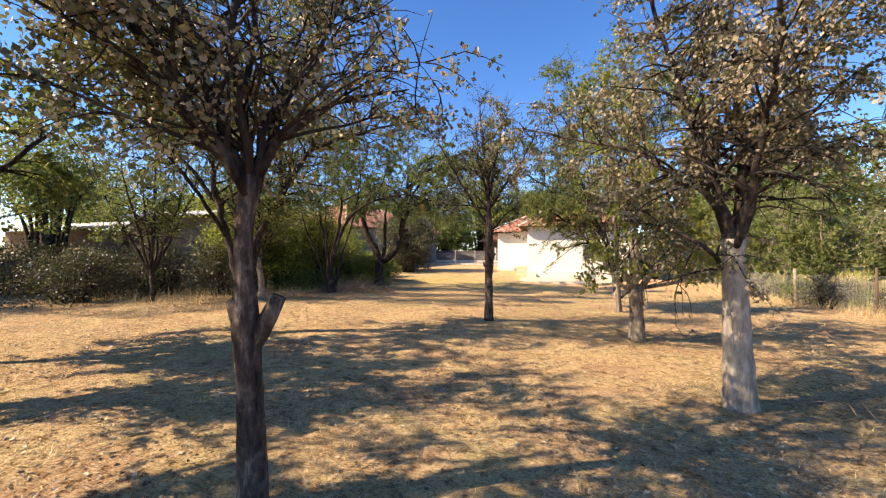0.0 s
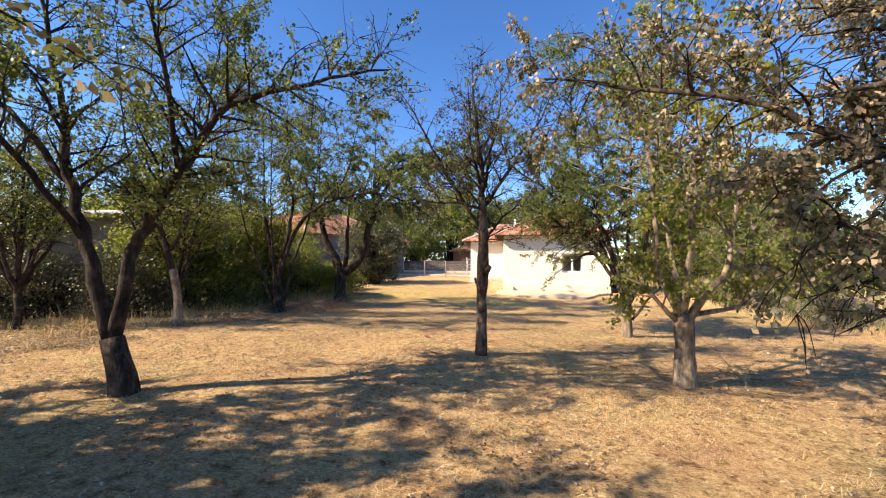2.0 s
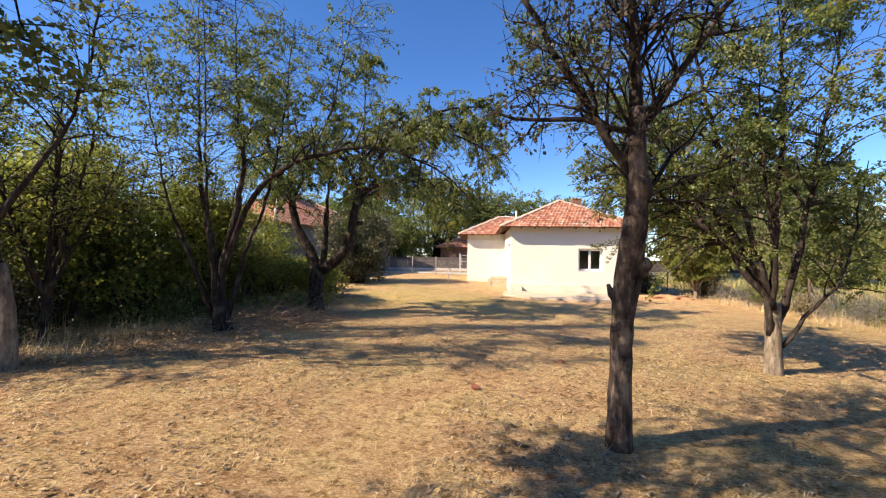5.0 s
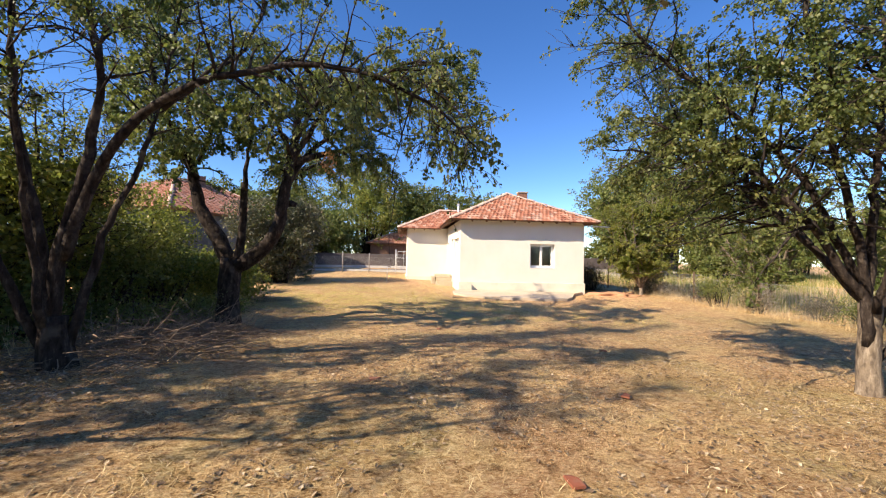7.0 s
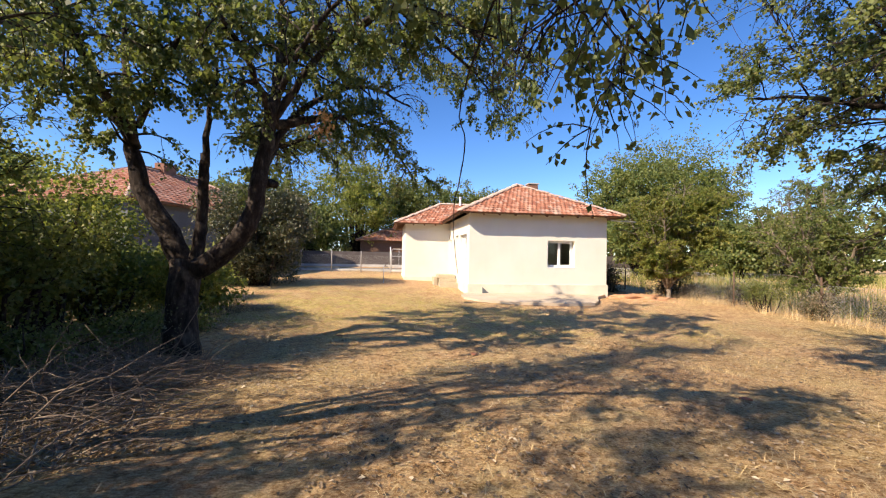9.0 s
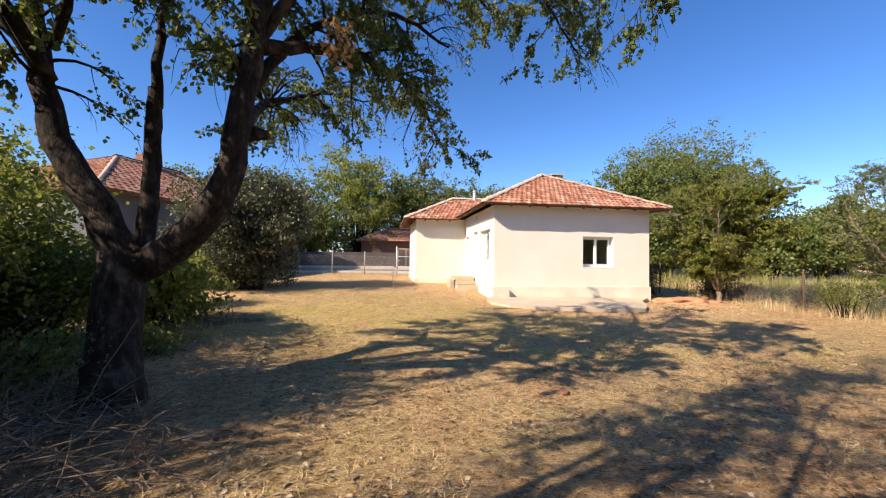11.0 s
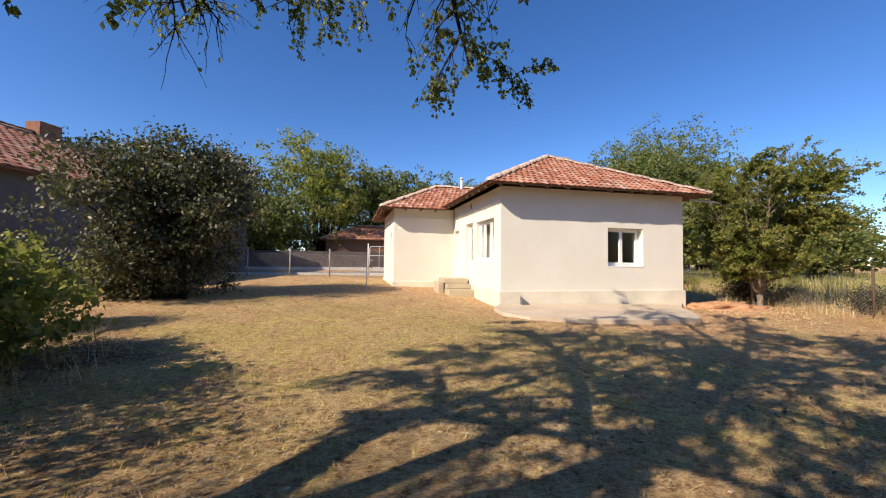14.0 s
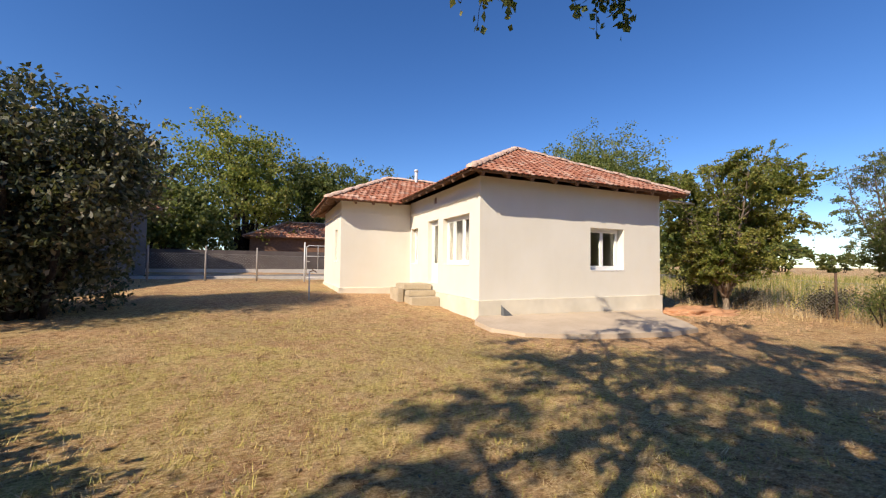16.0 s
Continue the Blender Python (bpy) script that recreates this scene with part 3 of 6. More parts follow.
def build_roof_extras():
    z = EAVE + SL * 2.2
    b = thing("chimney", (MCX + 1.35, MY0 + MRUN + 1.3, APEX - 0.62), "short dark brick chimney with a cement cap on the tile roof", "chimney")
    boxes("chimney_body", [(-0.28, 0.28, -0.22, 0.22, -0.3, 0.95)], BRICK, b, "", 0.01)
    boxes("cap", [(-0.32, 0.32, -0.26, 0.26, 0.95, 1.02)], CONCRETE, b, "grey cement cap", 0.01)
    f = thing("flue_pipe", (5.9, 36.6, 4.35), "pale metal flue pipe standing on the rear roof", "pipe")
    t = Tubes()
    t.add([(0, 0, -0.2), (0, 0, 0.85)], [0.07, 0.07], 10)
    t.make("pipe", WHITEMETAL, f)
    t = Tubes()
    t.add([(0, 0, 0.85), (0, 0, 0.95)], [0.10, 0.08], 10)
    t.make("cowl", WHITEMETAL, f)
    e = thing("eave_pipe", (HX1 + 0.35, HY0 - 0.25, 3.24), "pale plastic pipe sticking out below the eave", "pipe")
    t = Tubes()
    t.add([(-0.3, 0, 0.03), (0.95, 0.0, -0.02)], [0.035, 0.035], 8)
    t.make("pipe", WHITEMETAL, e)


build_roof_extras()


def build_steps():
    s = thing("entrance_steps", (0, 0, 0), "three worn concrete steps up to the house door", "steps")
    x0, x1 = 4.0, 4.87
    boxes("step", [(x0 - 0.02, x1, 31.40, 33.0, -0.25, 0.17)], STEPSTONE, s, "", 0.02)
    boxes("step", [(x0, x1, 31.75, 32.98, 0.172, 0.35)], STEPSTONE, s, "", 0.02)
    boxes("step", [(x0 - 0.04, x1, 32.08, 33.02, 0.352, 0.53)], STEPSTONE, s, "", 0.02)
    boxes("cheek_wall", [(x0 - 0.24, x0 - 0.045, 32.12, 33.0, -0.2, 0.40)], STEPSTONE, s, "low cement side block", 0.02)


build_steps()


def build_slab():
    out = [(4.87, 29.00), (4.5, 28.5), (4.45, 27.7), (4.9, 27.1), (6.3, 26.7), (8.4, 26.45), (9.5, 26.6), (10.0, 27.2), (10.6, 28.3), (11.35, 29.00)]
    top = [(x, y, -0.225 + (y - 26.5) * 0.055 - 0.011 * (x - 5)) for x, y in out]
    n = len(out)
    verts = top + [(x, y, -0.4) for x, y in out]
    faces = [tuple(reversed(range(n)))] + [(i, (i + 1) % n, (i + 1) % n + n, i + n) for i in range(n)]
    ob = mesh_thing("slab", verts, faces, CONCRETE, None, "uneven worn concrete slab in front of the house wall")
    tagged(ob, category="slab", kind="structure")
    w = thing("splash_block", (5.52, 28.99, -0.10), "small slanted dark cement block at the plinth", "block")
    mesh_thing("block", [(0, 0, 0), (0.3, 0, 0), (0, 0, 0.26), (0, -0.14, 0), (0.26, -0.14, 0), (0, -0.1, 0.22)], [(0, 2, 1), (3, 4, 5), (0, 1, 4, 3), (1, 2, 5, 4), (2, 0, 3, 5)], GREYWALL, w)
    bm = bmesh.new()
    bmesh.ops.create_icosphere(bm, subdivisions=5, radius=1)
    for v in bm.verts:
        v.co = Vector((v.co.x * 1.7, v.co.y * 0.9, v.co.z * 0.24)) * (1 + 0.3 * noise.noise(v.co * 3) + 0.16 * noise.noise(v.co * 9) + 0.08 * noise.noise(v.co * 24))
    me = bpy.data.meshes.new("soil_mound")
    bm.to_mesh(me)
    bm.free()
    me.materials.append(REDSOIL)
    me.shade_smooth()
    h = new("soil_mound", me)
    h.location = (12.9, 29.0, -0.40)
    tagged(h, "low heap of loose red soil beside the house corner", "soil mound")


build_slab()


# ---- trees ----
def sag(p, d, length, n, rng, droop, wander):
    """A wandering twig from p in direction d."""
    pts, d = [Vector(p)], Vector(d).normalized()
    for i in range(n):
        d = (d + Vector((rng.uniform(-1, 1), rng.uniform(-1, 1), rng.uniform(-1, 1))) * wander + Vector((0, 0, -droop))).normalized()
        pts.append(pts[-1] + d * (length / n))
    return pts


def tree(name, base, trunk, limbs, bark, leaf, label, seed, branch=1.1, leaves=14, size=0.07, droop=0.06, rise=0.35, density=1.0, group="orchard trees", start=0.3, hang=0.5, stubs=(), twigs_per=6, tall=0.0, limb_bark=None, thin=1.0):
    """trunk: (x, y, z, r) rows up from the ground; limbs: lists of such rows. Side branches, twigs and leaves grow from the limbs."""
    rng = random.Random(seed)
    nrng = np.random.default_rng(seed)
    gz = ground_z(*base)
    root = thing(name, (base[0], base[1], gz), label, "tree", group)
    off = Vector((base[0], base[1], gz))
    tr, br, tw, centers, main = Tubes(), Tubes(), Tubes(), [], []
    r0 = trunk[0][3]
    rows = [(base[0], base[1], gz - 0.12, r0 * 1.3), (base[0], base[1], gz + 0.05, r0 * 1.1)] + list(trunk[1:])
    pts, rad = smooth_line([Vector(q[:3]) - off for q in rows], [q[3] for q in rows], 0.12)
    tr.add(pts, rad, 12, 0.16, rng)
    for s in stubs:
        pts, rad = smooth_line([Vector(q[:3]) - off for q in s], [q[3] for q in s], 0.1)
        tr.add(pts, rad, 8, 0.2, rng)
    limb_bark = limb_bark or bark
    for limb in limbs:
        limb = [(x_, y_, z_, r_ * thin) for x_, y_, z_, r_ in limb]
        (ax, ay, az, _), (bx, by, bz, br1) = limb[-2:]
        if tall and bz - az > 0.55:
            limb = limb[:-1] + [(bx, by, bz, max(br1, 0.02)), (bx + (bx - ax) * 0.35 * tall, by + (by - ay) * 0.35 * tall, bz + tall, 0.006)]
        pts, rad = smooth_line([Vector(q[:3]) - off for q in limb], [q[3] for q in limb], 0.2)
        pts = [p + Vector((rng.uniform(-1, 1), rng.uniform(-1, 1), rng.uniform(-1, 1))) * 0.025 for p in pts]
        one = Tubes()
        one.add(pts, rad, 8, 0.16, rng)
        main.append(one)
        total = sum((b - a).length for a, b in zip(pts, pts[1:]))
        count = max(3, int(total * 5.4 * density))
        for c in range(count):
            f = start + (1 - start) * (c + rng.random()) / count
            i = min(len(pts) - 2, int(f * (len(pts) - 1)))
            d0 = (pts[i + 1] - pts[i]).normalized()
            side = d0.cross(Vector((rng.uniform(-1, 1), rng.uniform(-1, 1), rng.uniform(-1, 1)))).normalized()
            ln = branch * rng.uniform(0.45, 1.15) * (1.1 - 0.45 * f)
            sec = sag(pts[i], side + d0 * 0.55 + Vector((0, 0, rise)), ln, 6, rng, droop, 0.22)
            r1 = max(0.006, min(rad[i] * 0.55, 0.012 + 0.014 * ln))
            if in_lane(sec[3] + off) or in_lane(sec[-1] + off) or sec[-1].z < 0.9:
                continue
            br.add(sec, [r1 * (1 - 0.13 * k) for k in range(7)], 5)
            for _ in range(twigs_per):
                k = rng.randint(2, 6)
                d1 = Vector((rng.uniform(-1, 1), rng.uniform(-1, 1), rng.uniform(-0.6, 1.0)))
                t = sag(sec[k], d1 + (sec[k] - sec[k - 1]).normalized() * 0.6, rng.uniform(0.25, 0.6), 4, rng, droop * 2, 0.3)
                if in_lane(t[-1] + off, 0.6) or t[-1].z < 0.9:
                    continue
                tw.add(t, [0.006, 0.005, 0.004, 0.003, 0.002], 3)
                lush = noise.noise((t[2] + off) * 0.95 + Vector((seed, 0, 0))) + 0.5 * noise.noise((t[2] + off) * 2.6)
                for _ in range(int(leaves * 1.7 * rng.uniform(0.5, 1.4) * min(2.6, max(0.06, 1.05 + 3.4 * lush)))):
                    q = rng.uniform(0.2, 1.0) * 3.999
                    j = int(q)
                    centers.append(t[j].lerp(t[j + 1], q - j) + Vector((rng.gauss(0, 1), rng.gauss(0, 1), rng.gauss(0, 1))) * 0.03)
    tr.make("trunk", bark, root)
    for one in main:
        one.make("limb", limb_bark, root)
    br.make("branchwork", limb_bark, root, "", "stuff")
    tw.make("twigwork", limb_bark, root, "", "stuff")
    leaf_cloud("crown", centers, size, leaf, root, nrng, hang, kind="stuff")
    return root


tree("plum_tree", (3.71, 3.59), [(3.71, 3.59, -0.00, 0.09), (3.69, 3.58, 0.68, 0.08), (3.67, 3.56, 1.12, 0.088), (3.66, 3.56, 1.40, 0.060), (3.66, 3.55, 1.75, 0.056), (3.70, 3.57, 2.07, 0.06)],
     [[(3.70, 3.57, 1.95, 0.07), (3.56, 3.54, 2.29, 0.06), (3.40, 3.50, 2.73, 0.05), (3.18, 3.47, 3.32, 0.035), (2.97, 3.59, 4.10, 0.015)],
      [(3.67, 3.56, 1.95, 0.05), (3.31, 3.43, 2.49, 0.035), (2.87, 3.36, 2.78, 0.025), (2.29, 3.23, 3.03, 0.012)],
      [(3.70, 3.57, 2.00, 0.05), (3.83, 3.65, 2.29, 0.04), (4.02, 3.80, 2.55, 0.033), (4.29, 4.04, 2.74, 0.018), (4.50, 4.30, 2.84, 0.007)],
      [(3.70, 3.59, 2.00, 0.06), (3.63, 4.00, 2.73, 0.045), (3.51, 4.53, 3.41, 0.03), (3.29, 5.06, 4.10, 0.012)],
      [(3.70, 3.55, 1.95, 0.05), (3.37, 3.16, 2.73, 0.04), (2.90, 2.67, 3.42, 0.02), (2.63, 2.29, 3.91, 0.01)],
      [(3.70, 3.55, 2.05, 0.05), (3.65, 3.45, 2.93, 0.035), (3.75, 3.37, 4.00, 0.012)],
      [(3.70, 3.57, 1.90, 0.05), (3.50, 3.75, 2.35, 0.035), (3.15, 4.05, 2.75, 0.022), (2.75, 4.35, 3.05, 0.01)],
      [(3.70, 3.57, 2.00, 0.05), (3.74, 3.75, 2.60, 0.035), (3.92, 4.15, 3.35, 0.022), (4.00, 4.40, 4.10, 0.01)],
      [(3.70, 3.57, 2.00, 0.05), (3.58, 3.62, 2.50, 0.035), (3.52, 3.80, 3.30, 0.022), (3.50, 3.90, 4.20, 0.01)]],
     BARK_PLUM, LEAF_DRY, "slender leaning plum tree with a knotty dark trunk and drying leaves", 11, 1.0, 10, 0.045, density=1.45, start=0.1, tall=1.4, limb_bark=BARK_DARK, thin=0.68,
     stubs=[[(3.66, 3.57, 0.93, 0.062), (3.74, 3.59, 1.05, 0.060), (3.81, 3.60, 1.17, 0.054), (3.87, 3.61, 1.30, 0.047)], [(3.68, 3.57, 1.08, 0.07), (3.64, 3.54, 1.18, 0.068), (3.61, 3.52, 1.28, 0.050)]])
tree("walnut_tree", (7.78, 6.62), [(7.78, 6.62, -0.14, 0.165), (7.75, 6.61, 0.59, 0.14), (7.71, 6.59, 1.33, 0.115), (7.71, 6.59, 1.75, 0.12)],
     [[(7.71, 6.59, 1.54, 0.09), (7.56, 6.54, 2.18, 0.07), (7.35, 6.48, 2.81, 0.06), (7.10, 6.43, 3.55, 0.04), (6.74, 6.34, 4.71, 0.015)],
      [(7.71, 6.60, 1.65, 0.08), (7.79, 6.61, 2.60, 0.06), (7.72, 6.60, 4.07, 0.04), (7.67, 6.69, 5.55, 0.015)],
      [(7.72, 6.60, 1.54, 0.08), (8.03, 6.67, 2.49, 0.06), (8.50, 6.75, 3.75, 0.04), (9.13, 6.89, 4.70, 0.015)],
      [(7.68, 6.60, 1.65, 0.06), (7.45, 6.68, 2.28, 0.05), (6.70, 7.12, 2.97, 0.035), (5.84, 7.56, 3.34, 0.025), (5.09, 7.90, 3.66, 0.012)],
      [(7.72, 6.51, 1.65, 0.06), (7.69, 6.01, 2.60, 0.045), (7.51, 5.31, 3.44, 0.03), (7.22, 4.80, 4.18, 0.012)],
      [(7.76, 6.70, 1.65, 0.06), (8.16, 7.32, 2.60, 0.045), (8.66, 7.94, 3.54, 0.02)],
      [(7.64, 6.60, 1.39, 0.04), (7.35, 6.50, 1.65, 0.035), (6.93, 6.55, 1.91, 0.02), (6.61, 6.63, 1.97, 0.01)]],
     BARK_PALE, LEAF_DRY, "grey-barked fruit tree with a flared trunk and many drying brownish leaves", 12, 1.2, 18, 0.048, 0.10, 0.15, 1.7, start=0.15, hang=0.9, tall=1.6, limb_bark=BARK_DARK, thin=0.72)
tree("fig_tree", (7.50, 10.08), [(7.50, 10.07, -0.05, 0.15), (7.48, 10.06, 0.45, 0.13), (7.46, 10.04, 0.91, 0.14)],
     [[(7.44, 10.02, 0.81, 0.08), (7.20, 9.98, 1.26, 0.06), (7.06, 9.95, 1.76, 0.05), (7.00, 9.93, 2.87, 0.035), (6.85, 9.87, 4.18, 0.012)],
      [(7.50, 10.02, 0.81, 0.08), (7.80, 10.03, 1.21, 0.07), (8.05, 10.06, 1.46, 0.055), (8.20, 10.05, 2.57, 0.04), (8.50, 10.15, 3.68, 0.012)],
      [(7.50, 10.11, 0.86, 0.06), (7.48, 10.39, 1.56, 0.05), (7.41, 10.75, 2.77, 0.03), (7.24, 10.92, 3.78, 0.012)],
      [(7.47, 10.02, 0.86, 0.06), (7.41, 9.73, 1.46, 0.05), (7.33, 9.44, 2.37, 0.035), (7.25, 9.06, 3.37, 0.012)],
      [(7.40, 10.01, 0.76, 0.05), (7.10, 9.90, 1.01, 0.035), (6.81, 9.79, 1.31, 0.02), (6.51, 9.68, 1.46, 0.01)],
      [(7.60, 10.02, 0.86, 0.05), (8.10, 10.14, 0.96, 0.04), (8.50, 10.16, 1.16, 0.03), (8.90, 10.28, 1.67, 0.012)]],
     BARK_GREY, LEAF_YELLOW, "short thick-trunked tree with crooked limbs and yellow-green leaves", 13, 0.85, 10, 0.068, 0.08, 0.3, 1.25, start=0.3, hang=0.8, tall=1.5, thin=0.85)
tree("cherry_tree", (7.90, 14.12), [(7.90, 14.12, -0.10, 0.12), (7.88, 14.10, 0.42, 0.11), (7.85, 14.06, 0.94, 0.11)],
     [[(7.85, 14.07, 0.42, 0.08), (7.70, 14.00, 1.36, 0.055), (7.33, 13.93, 2.40, 0.045), (6.71, 13.79, 4.07, 0.03), (6.50, 13.77, 5.53, 0.012)],
      [(7.90, 14.07, 0.42, 0.08), (8.16, 14.08, 1.36, 0.055), (8.37, 14.08, 2.30, 0.045), (8.68, 14.09, 3.86, 0.03), (8.99, 14.20, 5.11, 0.012)],
      [(7.85, 14.06, 0.84, 0.06), (7.90, 14.06, 2.19, 0.05), (7.96, 13.96, 3.86, 0.035), (8.00, 14.04, 5.63, 0.012)],
      [(7.80, 14.06, 0.94, 0.055), (7.12, 14.12, 1.88, 0.05), (6.17, 14.26, 2.76, 0.035), (5.13, 14.39, 3.23, 0.015)],
      [(7.75, 14.06, 1.15, 0.055), (6.91, 14.20, 2.71, 0.04), (5.75, 14.42, 3.75, 0.03), (4.91, 14.47, 4.48, 0.012)],
      [(7.85, 14.06, 0.94, 0.05), (7.41, 14.71, 2.40, 0.04), (6.54, 15.43, 3.44, 0.02)],
      [(7.80, 13.97, 0.84, 0.05), (7.61, 13.66, 1.67, 0.035), (7.25, 13.34, 2.82, 0.015)],
      [(7.85, 14.06, 0.94, 0.055), (7.20, 14.90, 2.30, 0.045), (6.40, 15.80, 3.20, 0.03), (5.70, 16.50, 3.50, 0.012)],
      [(7.90, 14.10, 0.90, 0.05), (7.60, 15.40, 2.60, 0.04), (7.00, 16.60, 3.90, 0.015)],
      [(8.01, 14.08, 0.21, 0.04), (8.48, 14.10, 0.89, 0.03), (9.00, 14.12, 1.47, 0.015)]],
     BARK_GREY, LEAF_GREEN, "many-stemmed fruit tree with a broad spreading green crown", 14, 1.4, 22, 0.048, 0.06, 0.25, 1.5, start=0.3, tall=1.8, limb_bark=BARK_DARK, thin=0.9)
tree("young_plum_tree", (4.36, 10.90), [(4.36, 10.90, -0.03, 0.104), (4.37, 10.88, 0.56, 0.095), (4.37, 10.84, 1.05, 0.093), (4.39, 10.78, 1.40, 0.112), (4.40, 10.69, 1.72, 0.104), (4.40, 10.62, 2.05, 0.085), (4.38, 10.57, 2.80, 0.062)],
     [[(4.38, 10.57, 2.70, 0.055), (4.33, 10.55, 3.55, 0.04), (4.25, 10.52, 4.34, 0.025), (4.16, 10.50, 5.24, 0.01)],
      [(4.40, 10.60, 2.20, 0.035), (3.85, 10.55, 3.05, 0.028), (3.36, 10.50, 3.91, 0.02), (2.89, 10.45, 4.74, 0.008)],
      [(4.38, 10.58, 2.55, 0.035), (4.84, 10.60, 3.25, 0.028), (5.28, 10.64, 3.95, 0.02), (5.61, 10.70, 4.66, 0.008)],
      [(4.38, 10.58, 2.60, 0.026), (3.95, 10.57, 2.70, 0.022), (3.62, 10.58, 2.70, 0.017), (3.20, 10.60, 2.78, 0.01)],
      [(4.38, 10.58, 2.85, 0.03), (4.50, 10.95, 3.60, 0.02), (4.58, 11.33, 4.50, 0.008)],
      [(4.36, 10.57, 3.00, 0.03), (4.20, 10.25, 3.70, 0.02), (4.15, 9.95, 4.50, 0.008)],
      [(4.36, 10.57, 3.20, 0.025), (4.62, 10.50, 4.00, 0.018), (4.72, 10.45, 4.85, 0.008)],
      [(4.40, 10.62, 2.05, 0.025), (4.75, 10.75, 2.45, 0.016), (5.10, 10.95, 2.85, 0.007)]],
     BARK_PLUM, LEAF_DARK, "slim plum tree with knotty leaning trunk and sparse shrivelled leaves", 15, 0.75, 3, 0.045, 0.02, 0.5, 1.3, start=0.05, twigs_per=6, limb_bark=BARK_DARK,
     stubs=[[(4.40, 10.76, 1.42, 0.08), (4.47, 10.70, 1.52, 0.075), (4.52, 10.66, 1.56, 0.045)], [(4.36, 10.84, 1.18, 0.05), (4.27, 10.82, 1.28, 0.035), (4.24, 10.81, 1.36, 0.015)], [(4.40, 10.64, 2.02, 0.08), (4.44, 10.60, 2.12, 0.085), (4.42, 10.57, 2.25, 0.06)]])
tree("apricot_tree", (0.34, 7.66), [(0.34, 7.65, 0.07, 0.14), (0.28, 7.64, 0.39, 0.13), (0.20, 7.63, 0.71, 0.12)],
     [[(0.20, 7.63, 0.66, 0.095), (0.05, 7.59, 1.17, 0.085), (-0.12, 7.56, 1.81, 0.07), (-0.35, 7.51, 2.63, 0.055), (-0.45, 7.46, 3.55, 0.035), (-0.73, 7.39, 5.01, 0.012)],
      [(-0.35, 7.51, 2.54, 0.045), (-1.09, 7.42, 3.36, 0.03), (-1.82, 7.29, 4.09, 0.012)],
      [(0.20, 7.63, 0.71, 0.085), (0.35, 7.63, 1.44, 0.07), (0.58, 7.65, 2.13, 0.06), (1.01, 7.72, 2.82, 0.05), (1.51, 7.78, 3.47, 0.04), (2.42, 7.96, 3.79, 0.025), (3.38, 8.14, 3.98, 0.01)],
      [(0.38, 7.65, 1.53, 0.04), (0.36, 8.11, 2.45, 0.03), (0.42, 8.62, 3.37, 0.012)],
      [(-0.17, 7.53, 1.90, 0.04), (-0.33, 6.96, 2.72, 0.03), (-0.49, 6.35, 3.64, 0.012)],
      [(0.92, 7.71, 2.73, 0.035), (1.12, 7.29, 3.55, 0.025), (1.32, 6.87, 4.38, 0.01)]],
     BARK_DARK, LEAF_GREEN, "dark-barked forked fruit tree leaning apart with airy green leaves", 16, 1.0, 13, 0.048, 0.03, 0.3, 1.6, start=0.25, tall=2.2)
tree("plum_tree", (-2.63, 11.63), [(-2.63, 11.63, -0.01, 0.10), (-2.66, 11.63, 0.77, 0.085), (-2.78, 11.60, 1.41, 0.085)],
     [[(-2.78, 11.60, 1.35, 0.07), (-2.93, 11.56, 1.94, 0.055), (-3.12, 11.50, 2.52, 0.045), (-3.56, 11.43, 3.30, 0.03), (-3.47, 11.47, 4.48, 0.012)],
      [(-3.07, 11.50, 2.42, 0.035), (-3.76, 11.42, 3.11, 0.025), (-4.54, 11.33, 3.51, 0.012)],
      [(-2.88, 11.57, 1.85, 0.04), (-2.49, 11.80, 2.72, 0.03), (-2.21, 12.00, 3.70, 0.012)],
      [(-2.97, 11.51, 2.14, 0.035), (-2.95, 10.87, 3.11, 0.02), (-2.84, 10.42, 3.89, 0.01)]],
     BARK_GREY, LEAF_GREEN, "slim grey fruit tree at the edge of the hedge", 17, 1.0, 12, 0.048, density=1.4, start=0.25, tall=2.6, limb_bark=BARK_DARK)
